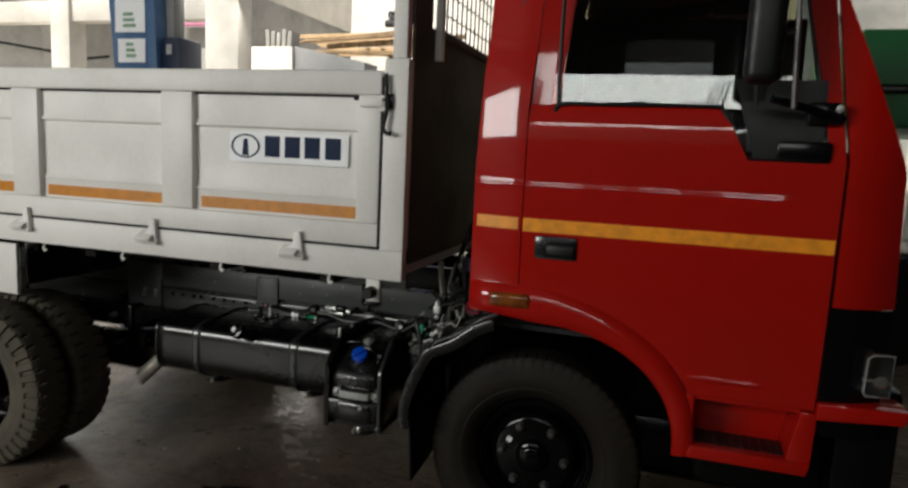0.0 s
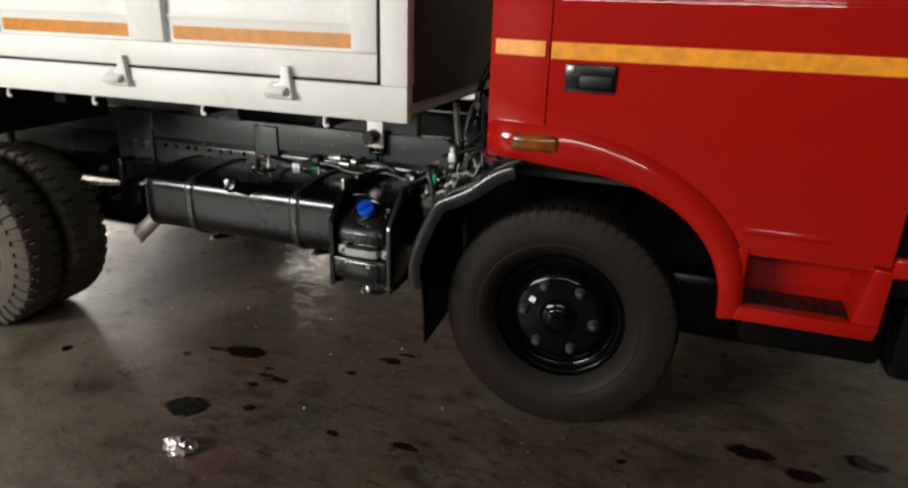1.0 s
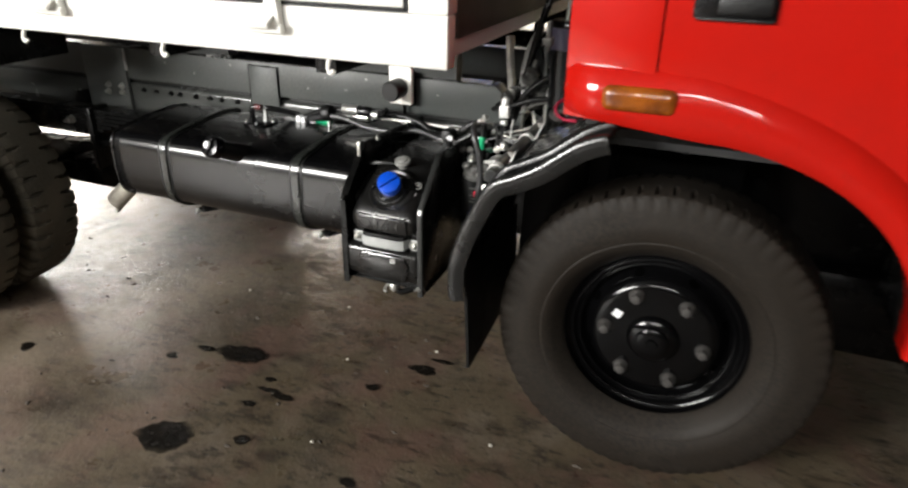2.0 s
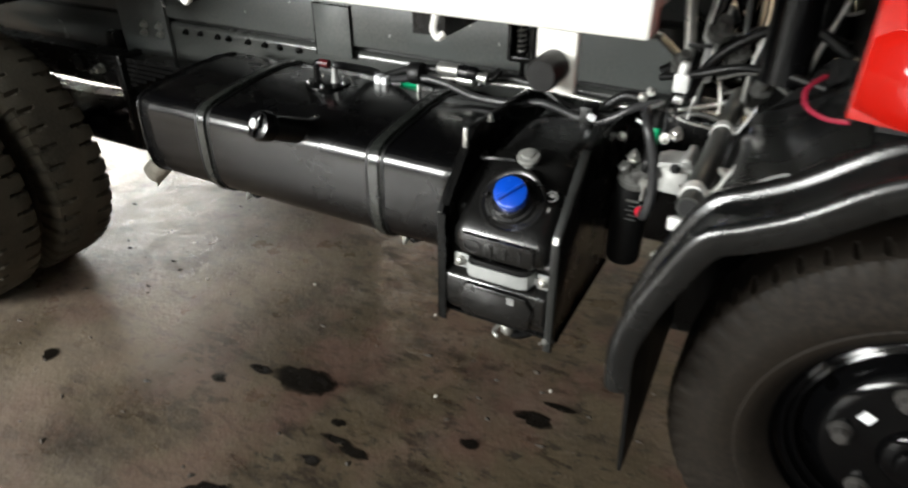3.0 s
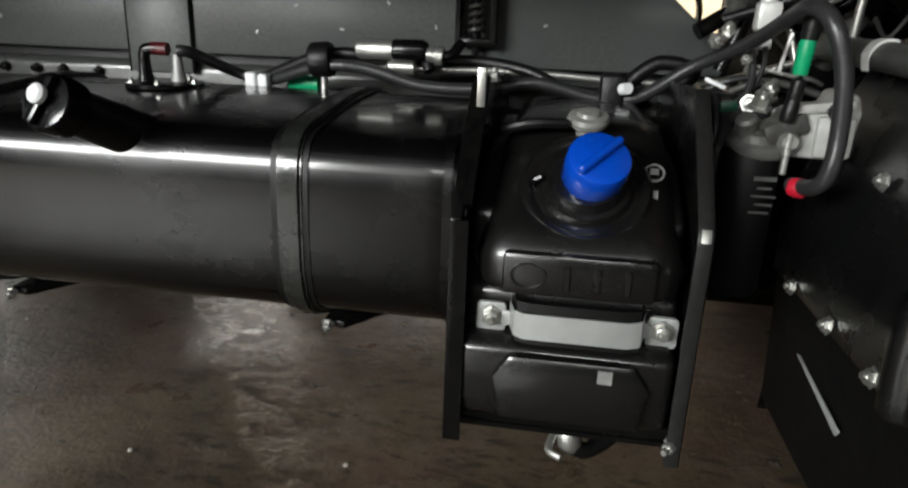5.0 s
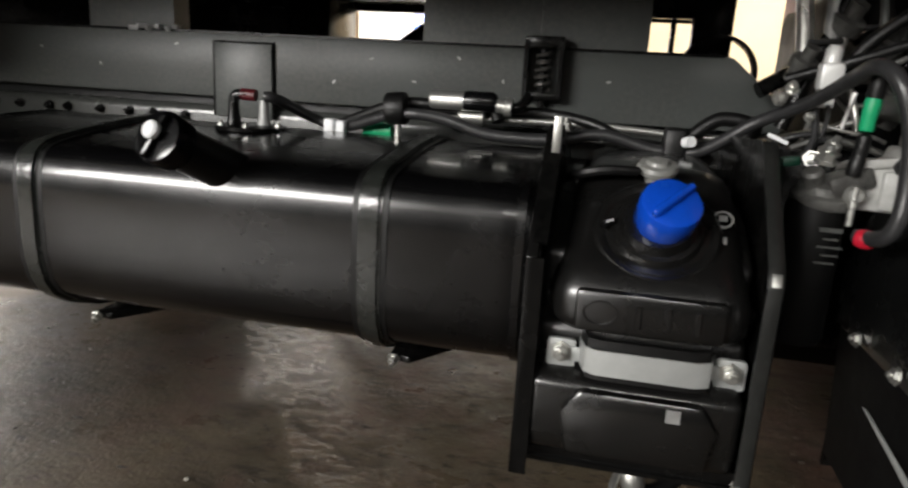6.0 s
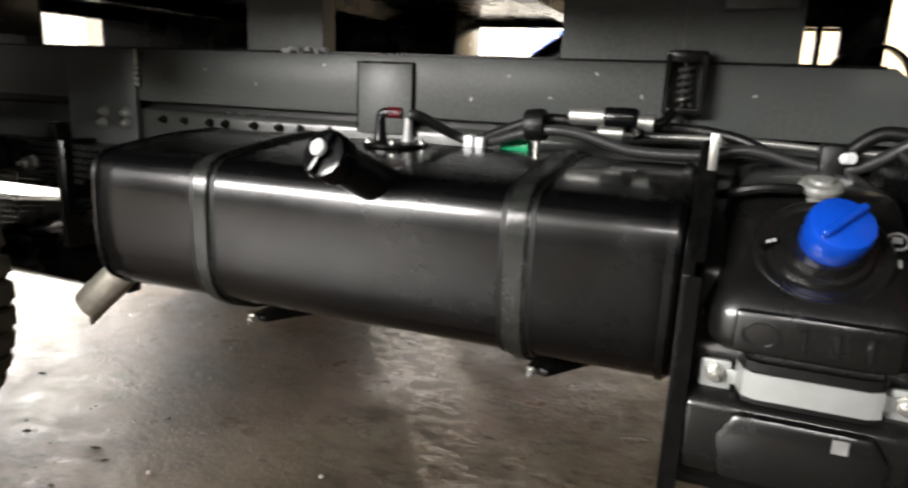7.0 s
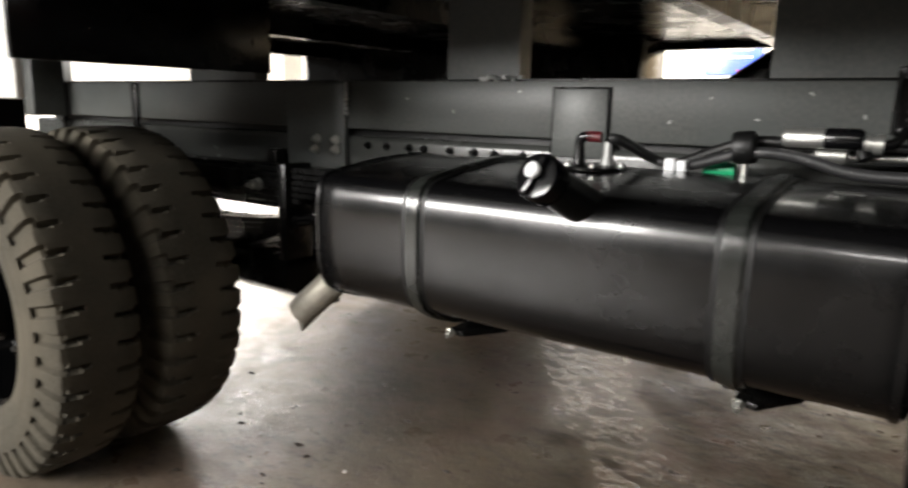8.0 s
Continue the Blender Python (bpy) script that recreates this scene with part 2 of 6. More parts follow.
    rear_daylight = calc("MULTIPLY", rear_daylight, calc("MINIMUM", calc("MAXIMUM", calc("DIVIDE", calc("SUBTRACT", xyz.outputs["Y"], 2.3), 0.7), 0.55), 1.0))
    col = over(col, (0.46, 0.38, 0.3), calc("MULTIPLY", rear_daylight, field(3, 7, 0.3, 0.62)[1]))
    col = over(col, (0.28, 0.21, 0.16), calc("MULTIPLY", strip, 0.3))
    t.links.new(col, b.inputs["Base Color"])
    gloss = field(7, 6, 0.36, 0.64, 0.6, (1, 1.3, 1), 0.26)[1]
    t.links.new(calc("MAXIMUM", calc("SUBTRACT", gloss, calc("MULTIPLY", strip, 0.4)), 0.08), b.inputs["Roughness"])
    b.inputs["Specular IOR Level"].default_value = 0.32
    b.inputs["Coat Roughness"].default_value = 0.27
    t.links.new(calc("ADD", calc("MULTIPLY", strip, 0.7), calc("MULTIPLY", rear_daylight, 0.5)), b.inputs["Coat Weight"])
    rough = calc("ADD", field(16, 7, 0.0, 1.0)[0], calc("MULTIPLY", strip, 0.5))
    for height, strength, prior in ((rough, 0.6, None), (fine, 0.28, 1)):
        bp = t.nodes.new("ShaderNodeBump")
        bp.inputs["Strength"].default_value, bp.inputs["Distance"].default_value = strength, 0.006
        t.links.new(height, bp.inputs["Height"])
        if prior:
            t.links.new(last.outputs["Normal"], bp.inputs["Normal"])
        last = bp
    for socket in ("Normal", "Coat Normal"):
        t.links.new(last.outputs["Normal"], b.inputs[socket])
    return m


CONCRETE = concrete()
OIL = mat("dark_oil_stain", (0.012, 0.01, 0.008), 0.25, var=0.4, scale=14, fine=60, bump=0.2)
_t = OIL.node_tree
_see, _mix = _t.nodes.new("ShaderNodeBsdfTransparent"), _t.nodes.new("ShaderNodeMixShader")
_patch, _cut, _co = _t.nodes.new("ShaderNodeTexNoise"), _t.nodes.new("ShaderNodeMapRange"), _t.nodes.new("ShaderNodeTexCoord")
_patch.inputs["Scale"].default_value, _patch.inputs["Detail"].default_value = 30, 6
_cut.inputs["From Min"].default_value, _cut.inputs["From Max"].default_value = 0.34, 0.72
_cut.inputs["To Max"].default_value = 0.45
_off, _flat, _far = (_t.nodes.new("ShaderNodeVectorMath") for _ in range(3))
_off.operation, _flat.operation, _far.operation = "SUBTRACT", "MULTIPLY", "LENGTH"
_off.inputs[1].default_value, _flat.inputs[1].default_value = (0.5, 0.5, 0.5), (1, 1, 0)
_fade, _sum = _t.nodes.new("ShaderNodeMapRange"), _t.nodes.new("ShaderNodeMath")
_fade.inputs["From Min"].default_value, _fade.inputs["From Max"].default_value = 0.28, 0.52
_sum.operation, _sum.use_clamp = "ADD", True
_t.links.new(_co.outputs["Generated"], _off.inputs[0])
_t.links.new(_off.outputs["Vector"], _flat.inputs[0])
_t.links.new(_flat.outputs["Vector"], _far.inputs[0])
_t.links.new(_far.outputs["Value"], _fade.inputs["Value"])
_t.links.new(_co.outputs["Object"], _patch.inputs["Vector"])
_t.links.new(_patch.outputs["Fac"], _cut.inputs["Value"])
_t.links.new(_cut.outputs["Result"], _sum.inputs[0])
_t.links.new(_fade.outputs["Result"], _sum.inputs[1])
_t.links.new(_sum.outputs[0], _mix.inputs["Fac"])
_t.links.new(_t.nodes["Principled BSDF"].outputs[0], _mix.inputs[1])
_t.links.new(_see.outputs[0], _mix.inputs[2])
_t.links.new(_mix.outputs[0], _t.nodes["Material Output"].inputs["Surface"])
PLASTER = mat("white_washed_wall", (0.72, 0.68, 0.62), 0.85, var=0.18, scale=1.2, fine=30, bump=0.3)
CREAM = mat("cream_wall_paint", (0.58, 0.46, 0.3), 0.8, var=0.15, scale=1.2, fine=30, bump=0.25)
COLUMN = mat("painted_column", (0.6, 0.56, 0.5), 0.75, var=0.25, scale=1.5, fine=25)
ROOF = mat("dark_roof_sheet", (0.06, 0.06, 0.06), 0.8, var=0.3, scale=1)
PLANK = mat("pale_tan_boards", (0.62, 0.42, 0.23), 0.7, var=0.3, scale=6, fine=50)
TIMBER = mat("sawn_timber", (0.28, 0.18, 0.09), 0.75, var=0.4, scale=5, fine=60)
KIOSK = mat("blue_kiosk_panel", (0.055, 0.13, 0.26), 0.5, var=0.15)
KIOSK_DARK = mat("dark_blue_kiosk_panel", (0.01, 0.02, 0.05), 0.45, var=0.2)
GREENPAINT = mat("green_body_paint", (0.01, 0.16, 0.04), 0.45, var=0.2, scale=2)
TARP = mat("pink_sheet", (0.6, 0.22, 0.35), 0.6, var=0.2)
OLDWALL = mat("weathered_grey_render", (0.34, 0.325, 0.3), 0.85, var=0.45, scale=0.8, fine=18, bump=0.3)
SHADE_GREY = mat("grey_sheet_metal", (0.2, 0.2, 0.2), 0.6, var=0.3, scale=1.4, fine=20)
SAGE = mat("pale_green_print", (0.25, 0.42, 0.28), 0.5, var=0.4, scale=9)
YARD = mat("pale_yard_ground", (0.58, 0.55, 0.49), 0.9, var=0.2, scale=0.7, fine=12, bump=0.4)


# ---- mesh helpers ----
def bx(x0, x1, y0, y1, z0, z1, bev=0.0, seg=2):
    bm = bmesh.new()
    bmesh.ops.create_cube(bm, size=1)
    for v in bm.verts:
        v.co = Vector(((x0 + x1) / 2 + v.co.x * (x1 - x0), (y0 + y1) / 2 + v.co.y * (y1 - y0), (z0 + z1) / 2 + v.co.z * (z1 - z0)))
    if bev:
        bmesh.ops.bevel(bm, geom=bm.edges[:], offset=bev, segments=seg, affect="EDGES", profile=0.5)
    return bm


def merged(*bms):
    out = bmesh.new()
    for b in bms:
        me = bpy.data.meshes.new("tmp")
        b.to_mesh(me)
        b.free()
        out.from_mesh(me)
        bpy.data.meshes.remove(me)
    return out


def moved(bm, m):
    bmesh.ops.transform(bm, matrix=m, verts=bm.verts[:])
    return bm


def prism(poly, axis, a, b, bev=0.0, seg=2):
    """A flat outline pushed along an axis: 'y' takes (x, z), 'x' takes (y, z), 'z' takes (x, y)."""
    bm = bmesh.new()

    def at(p, d):
        return {"y": (p[0], d, p[1]), "x": (d, p[0], p[1]), "z": (p[0], p[1], d)}[axis]
    lo = [bm.verts.new(at(p, a)) for p in poly]
    hi = [bm.verts.new(at(p, b)) for p in poly]
    bm.faces.new(lo)
    bm.faces.new(hi[::-1])
    n = len(poly)
    for i in range(n):
        bm.faces.new((lo[i], hi[i], hi[(i + 1) % n], lo[(i + 1) % n]))
    bmesh.ops.recalc_face_normals(bm, faces=bm.faces[:])
    if bev:
        es = [e for e in bm.edges if e.calc_face_angle(0) > 0.5]
        bmesh.ops.bevel(bm, geom=es, offset=bev, segments=seg, affect="EDGES", profile=0.5)
    return bm


def lathe(profile, center, n=48, closed=False, caps=True):
    """Turn (radius, y) about an axis along y through center (x, z)."""
    bm = bmesh.new()
    rings = []
    for r, y in profile:
        ring = []
        for i in range(n):
            a = 2 * math.pi * i / n
            ring.append(bm.verts.new((center[0] + r * math.cos(a), y, center[1] + r * math.sin(a))))
        rings.append(ring)
    pairs = list(zip(rings, rings[1:]))
    if closed:
        pairs.append((rings[-1], rings[0]))
    for p, q in pairs:
        for i in range(n):
            j = (i + 1) % n
            bm.faces.new((p[i], p[j], q[j], q[i]))
    if not closed and caps:
        for ring in (rings[0], rings[-1]):
            bm.faces.new(ring)
    bmesh.ops.recalc_face_normals(bm, faces=bm.faces[:])
    return bm


def turned(profile, base, way, n=24):
    """Turn (radius, height) about an axis from base along way."""
    bm = lathe([(max(r, 0.0005), h) for r, h in profile], (0, 0), n)
    q = Vector((0, 1, 0)).rotation_difference(Vector(way).normalized())
    return moved(bm, Matrix.Translation(base) @ q.to_matrix().to_4x4())


def smooth_path(pts, per=6):
    out, p = [], [Vector(q) for q in pts]
    for i in range(len(p) - 1):
        a, b, c, d = p[max(i - 1, 0)], p[i], p[i + 1], p[min(i + 2, len(p) - 1)]
        for k in range(per):
            t = k / per
            out.append(0.5 * (2 * b + (c - a) * t + (2 * a - 5 * b + 4 * c - d) * t * t + (3 * b - a - 3 * c + d) * t ** 3))
    return out + [p[-1]]


def tube(pts, r, n=10, per=6):
    path = smooth_path(pts, per) if len(pts) > 2 else [Vector(p) for p in pts]
    bm = bmesh.new()
    side, rings = None, []
    for i, p in enumerate(path):
        d = (path[min(i + 1, len(path) - 1)] - path[max(i - 1, 0)]).normalized()
        if side is None:
            side = d.orthogonal().normalized()
        side = (side - d * side.dot(d)).normalized()
        up = d.cross(side)
        rings.append([bm.verts.new(p + r * (math.cos(2 * math.pi * k / n) * side + math.sin(2 * math.pi * k / n) * up)) for k in range(n)])
    for p, q in zip(rings, rings[1:]):
        for k in range(n):
            bm.faces.new((p[k], p[(k + 1) % n], q[(k + 1) % n], q[k]))
    bm.faces.new(rings[0])
    bm.faces.new(rings[-1])
    bmesh.ops.recalc_face_normals(bm, faces=bm.faces[:])
    return bm


def sheet(rows, thick, way=(0, 1, 0)):
    """A panel from rows of points, given a thickness along way."""
    bm = bmesh.new()
    w = Vector(way) * thick
    f = [[bm.verts.new(p) for p in row] for row in rows]
    k = [[bm.verts.new(Vector(p) + w) for p in row] for row in rows]
    a, b = len(rows), len(rows[0])
    for i in range(a - 1):
        for j in range(b - 1):
            bm.faces.new((f[i][j], f[i][j + 1], f[i + 1][j + 1], f[i + 1][j]))
            bm.faces.new((k[i][j], k[i + 1][j], k[i + 1][j + 1], k[i][j + 1]))
    rim = [(0, j) for j in range(b)] + [(i, b - 1) for i in range(1, a)] + [(a - 1, j) for j in range(b - 2, -1, -1)] + [(i, 0) for i in range(a - 2, 0, -1)]
    for (i, j), (i2, j2) in zip(rim, rim[1:] + rim[:1]):
        bm.faces.new((f[i][j], k[i][j], k[i2][j2], f[i2][j2]))
    bmesh.ops.remove_doubles(bm, verts=bm.verts[:], dist=1e-5)
    bmesh.ops.recalc_face_normals(bm, faces=bm.faces[:])
    return bm


def bolt(p, way, r=0.011, h=0.012):
    """A hexagon head on a washer."""
    a = turned([(r * 1.35, 0), (r * 1.35, h * 0.25), (r, h * 0.25), (r, h * 0.9), (r * 0.8, h), (0, h)], p, way, 6)
    b = turned([(r * 0.45, h), (r * 0.45, h * 1.5), (0, h * 1.5)], p, way, 8)
    return merged(a, b)


def part(name, bm, material, parent=None, label="", angle=38):
    for e in bm.edges:
        if len(e.link_faces) == 2 and e.calc_face_angle(0) > radians(angle):
            e.smooth = False
    for f in bm.faces:
        f.smooth = True
    me = bpy.data.meshes.new(name)
    bm.to_mesh(me)
    bm.free()
    me.materials.append(material)
    ob = new(name, me)
    if parent is not None:
        ob.parent = parent
        root = parent
        while root.parent is not None:
            root = root.parent
        if root == parent:
            ob.matrix_parent_inverse = Matrix.Translation(-root.location)
    if label:
        ob["label"] = label
    return ob


def thing(name, at, label, category, group=""):
    ob = new(name)
    ob.location = at
    ob.empty_display_size = 0.2
    return tagged(ob, label, category, group)

# ---- the shed ----
def setting(name, bm, material, label, category=""):
    return tagged(part(name, bm, material), label, category or name.split("_")[0], kind="structure")


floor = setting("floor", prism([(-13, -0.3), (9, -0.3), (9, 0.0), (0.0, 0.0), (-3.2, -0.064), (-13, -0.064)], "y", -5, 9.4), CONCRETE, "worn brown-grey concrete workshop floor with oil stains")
ground = setting("ground", bx(-400, 400, -400, 400, -0.6, -0.16), YARD, "pale dusty yard round the workshop")
setting("ceiling", bx(-13, 9, -5.2, 5.8, 5.4, 5.55), ROOF, "dark sheet roof over the workshop")
setting("wall_east", bx(9, 9.25, -5, 9.4, -0.16, 5.6), ROOF, "unseen dark side wall, added to limit daylight of the workshop")
# south and west walls are unseen, added to hold back daylight
setting("wall_south", merged(bx(-13, 9, -5.2, -5.0, -0.3, 2.0), bx(-13, -0.4, -5.2, -5.0, 4.12, 5.5), bx(0.8, 9, -5.2, -5.0, 4.12, 5.5), bx(-0.4, 0.8, -5.2, -5.0, 4.54, 5.5), bx(2.0, 9, -5.2, -5.0, 2.0, 4.12), bx(-13, -9.0, -5.2, -5.0, 2.0, 4.12)), ROOF, "unseen dark wall with a long window, added to limit daylight", "wall")
# opaque white panel, keeping the sun out of the window
setting("window_1", bx(-9.0, 2.0, -5.15, -5.08, 2.0, 4.12), PAPER, "opaque white panel closing the long high window", "window")
# unseen ledge, added to carry the silhouettes before the window lamp
setting("trim_ledge", bx(-1.7, 2.0, -5.0, -4.78, 3.49, 3.53), ROOF, "unseen dark ledge carrying the added shapes", "ledge")
for k in range(9):
    setting("trim_bar", bx(-1.5 + 0.4 * k, -1.485 + 0.4 * k, -4.91, -4.895, 4.0, 4.12), ROOF, "dark glazing bar of the high window", "bar")
# unseen sheet added outside to stop sun entering the upper opening
setting("trim_eave", bx(-1.2, 2.2, -6.3, -5.2, 4.66, 4.72), ROOF, "unseen sunshade added over the high window", "eave")
setting("wall_west", bx(-13.2, -13, -5.2, 3.0, -0.3, 5.5), ROOF, "unseen dark side wall, added to limit daylight", "wall")
for cx, half in ((-9.6, 0.2), (-6.4, 0.3), (3.2, 0.2)):
    setting("column", bx(cx - half, cx + half, 9.0, 9.36, 0.0, 5.4, 0.015), COLUMN, "cream painted concrete column at the open side", "column")
setting("wall_north", bx(-1.0, 1.7, 9.2, 9.4, -0.1, 5.4), CREAM, "cream painted back wall of the yard", "wall")
setting("wall_northeast", bx(1.7, 9, 9.21, 9.41, -0.1, 5.4), OLDWALL, "weathered grey back wall of the yard", "wall")
setting("trim_beam", bx(-13, -6.7, 9.05, 9.3, 3.55, 3.9, 0.01), COLUMN, "cream concrete beam between the columns", "beam")

# ---- the truck ----
truck = thing("tipper_truck", (-1.4, 3.5, 0), "red-cabbed tipper truck with a white steel body, parked on concrete", "truck")


# --- cab ---
def side_y(x, z):
    """How the cab's flank bows: it leans in above the waist and rounds off to nose and back."""
    y = 2.25
    if x < door_rear(z) and z > 1.74:
        k = min(z, 1.95) - 1.74
        y += 0.03 * k + 0.2 * k * k + 0.25 * max(0, min(z, 2.05) - 1.95) + 0.05 * max(0, z - 2.05)
    elif z > 1.84:
        y += 0.08 * (z - 1.84) + 0.02
    elif z > 1.74:
        y += 0.02 * ((z - 1.74) / 0.1) ** 2
    if z < 1.2:
        y += 0.05 * (1.2 - z)
    if x < -0.13:
        y += 0.1 * (-0.13 - x) + 0.75 * (-0.13 - x) ** 2
    if x > 0.92:
        y += ((x - 0.92) / 0.26) ** 2 * 0.14
    for zc in (1.551, 1.561):
        d = abs(z - zc)
        if d < 0.0034 and x < 0.78:
            y -= 0.00058 * (1 - d / 0.0034)
    d = abs(z - 0.925)
    if d < 0.012 and 0.5 < x < 0.74:
        y -= 0.006 * (1 - d / 0.012)
    return y


def flank(zs, left, right, n=10, thick=0.022, dy=0.0):
    rows = []
    for z in zs:
        a, b = left(z), right(z)
        rows.append([(a + (b - a) * i / n, side_y(a + (b - a) * i / n, z) + dy, z) for i in range(n + 1)])
    return sheet(rows, thick)


def levels(a, b, step=0.03, extra=()):
    n = max(int((b - a) / step), 1)
    zs = [a + (b - a) * i / n for i in range(n + 1)] + [e for e in extra if a < e < b]
    return sorted(set(round(z, 4) for z in zs))


CREASES = tuple(round(zc + d, 4) for zc in (1.551, 1.561) for d in (-0.0034, -0.003, -0.0005, 0, 0.0005, 0.003, 0.0034)) + ( 0.913, 0.919, 0.925, 0.931, 0.937)
HX, HZ = -0.057, 0.437


def arch_outer(z):
    """Front edge of the wheel arch's flare against the door."""
    k = max(0.0, min(1.0, (z - 0.64) / (1.19 - 0.64)))
    return -0.13 + 0.672 * (1 - k ** 2.6) ** (1 / 1.6)


def nose(z):
    if z < 1.66:
        return 1.105 - 0.04 * max(0, z - 1.2)
    return 1.086 - (z - 1.66) * 0.415


def door_rear(z):
    return -0.106 + max(0, z - 1.8) * 0.06


# the cab is drawn on a flank at y = 2.25 and set in to its place over the wheel
CAB_AT = Matrix.Translation((0.39, 0.125, 1.64)) @ Matrix.Diagonal((1.052, 1, 1.052, 1)) @ Matrix.Translation((-0.39, 0, -1.64))


def cab_part(name, bm, material, parent, label=""):
    return part(name, moved(bm, CAB_AT), material, parent, label)


cab = cab_part("cab", bx(-0.26, 1.05, 2.35, 4.67, 1.0, 1.06), DARKGAP, truck, "red truck cab with dark interior")
cab_part("rear_wall", bx(-0.28, -0.24, 2.36, 4.64, 1.06, 2.6, 0.01), RED_DARK, cab)
cab_part("roof", bx(-0.3, 0.9, 2.38, 4.73, 2.555, 2.62, 0.02), RED, cab)
cab_part("far_side", bx(-0.24, 1.1, 4.66, 4.72, 0.95, 2.56, 0.01), RED_DARK, cab)
cab_part("trim_lining", bx(-0.24, 1.0, 4.645, 4.655, 1.06, 2.55), DARKGAP, cab)
cab_part("trim_lining", bx(-0.235, -0.225, 2.4, 4.64, 1.06, 2.55), DARKGAP, cab)
cab_part("dashboard", bx(0.75, 1.0, 2.45, 4.6, 1.1, 1.72, 0.05), DARKGAP, cab)
cab_part("bulkhead", bx(1.0, 1.1, 2.42, 4.6, 0.95, 1.68, 0.02), RED_DARK, cab)
cab_part("door_inner", bx(-0.112, 0.5, 2.3, 2.34, 1.1, 1.8), RED_DARK, cab)
cab_part("door_inner", bx(0.5, 0.93, 2.3, 2.34, 0.9, 1.66), RED_DARK, cab)
cab_part("pillar_inner", bx(-0.16, -0.08, 2.3, 2.36, 1.1, 2.5), RED_DARK, cab)
cab_part("underbody", merged(bx(0.56, 1.0, 2.5, 4.5, 0.45, 0.98, 0.03), bx(-0.3, 0.6, 2.95, 4.1, 0.35, 0.98, 0.05)), BLACK, cab, "black engine and underbody")
cab_part("rear_quarter", flank(levels(1.07, 2.58, 0.03, CREASES), lambda z: -0.302 + max(0, z - 1.6) * 0.045, lambda z: door_rear(z) - 0.004, 12), RED, cab)
door = cab_part("door", flank(levels(0.868, 1.672, 0.02, CREASES), lambda z: max(arch_outer(z) + 0.008, -0.106), lambda z: 0.9 + 0.006 * (z - 0.87), 30), RED, cab, "red cab door with a crease line")
cab_part("door_waist", flank(levels(1.672, 1.838, 0.02), door_rear, lambda z: 0.62 - (z - 1.672) * 0.52, 24), RED, cab)
cab_part("door_frame", sheet([[(door_rear(z) + (0.096 + max(0, z - 1.84) * 0.03) * k / 4, side_y(0.0, z) + 0.018 * k / 4, z) for k in range(5)] for z in levels(1.838, 2.56, 0.04)], 0.022), RED, cab)
cab_part("door_frame", flank(levels(1.672, 2.56, 0.04), lambda z: 0.862 - max(0, z - 1.672) * 0.2, lambda z: 0.905 - max(0, z - 1.672) * 0.14, 4), RED, cab)
cab_part("door_frame", flank(levels(2.47, 2.58, 0.04), lambda z: -0.06, lambda z: 0.78, 6), RED, cab)
cab_part("windscreen_pillar", flank(levels(1.22, 2.56, 0.03), lambda z: 0.915 - max(0, z - 1.672) * 0.14, nose, 10), RED, cab)
cab_part("front_corner", flank(levels(0.78, 1.215, 0.03), lambda z: 0.915, nose, 8, dy=0.012), PLASTIC, cab, "black plastic front corner")
cab_part("bumper_end", prism([(0.905, 0.84), (1.16, 0.86), (1.17, 0.908), (0.905, 0.898)], "y", 2.25, 2.4, 0.008), RED, cab, "red bumper end strip")
cab_part("front_bumper", bx(1.0, 1.2, 2.42, 4.6, 0.45, 0.93, 0.03), PLASTIC, cab, "black front bumper")

# flare over the wheel
rows = []
for i in range(33):
    k = i / 32
    if k < 0.3:
        u = k / 0.3
        inner, outer = (-0.3 + u * 0.283, 1.085 - u * 0.03), (-0.3 + u * 0.218, 1.188)
    else:
        u = (k - 0.3) / 0.7 * math.pi / 2
        inner = (-0.017 + 0.487 * math.sin(u) ** 1.0, 0.64 + 0.415 * math.cos(u) ** 0.85)
        z = 0.64 + 0.538 * math.cos(u) ** 0.9
        outer = (max(arch_outer(z), -0.082), z + 0.01)
    row = []
    for s, out in ((0.0, 0.06), (0.0, -0.012), (0.12, -0.022), (0.5, -0.026), (0.85, -0.016), (1.0, 0.0), (1.0, 0.03)):
        x, z = inner[0] + (outer[0] - inner[0]) * s, inner[1] + (outer[1] - inner[1]) * s
        back = max(0, -0.215 - x) ** 2 * 7
        row.append((x, 2.255 + out + back + 0.04 * max(0, 1.1 - z), z))
    rows.append(row)
cab_part("wheel_arch_flare", sheet(rows, 0.015), RED, cab, "glossy red wheel arch flare")
cab_part("arch_liner", merged(*[bx(-0.26, 0.5, 2.34, 2.75, 1.02, 1.04), bx(0.5, 0.52, 2.34, 2.75, 0.6, 1.03)]), BLACK, cab)

# step below the door
cab_part("step_lip", prism([(0.515, 0.645), (0.895, 0.645), (0.905, 0.69), (0.53, 0.69)], "y", 2.245, 2.3, 0.006), RED, cab, "red lip of the entry step")
cab_part("step_back", bx(0.5, 0.9, 2.44, 2.47, 0.65, 0.9, 0.004), RED, cab)
cab_part("step_side", prism([(0.83, 0.69), (0.905, 0.66), (0.91, 0.86), (0.86, 0.86)], "y", 2.255, 2.46, 0.006), RED, cab)
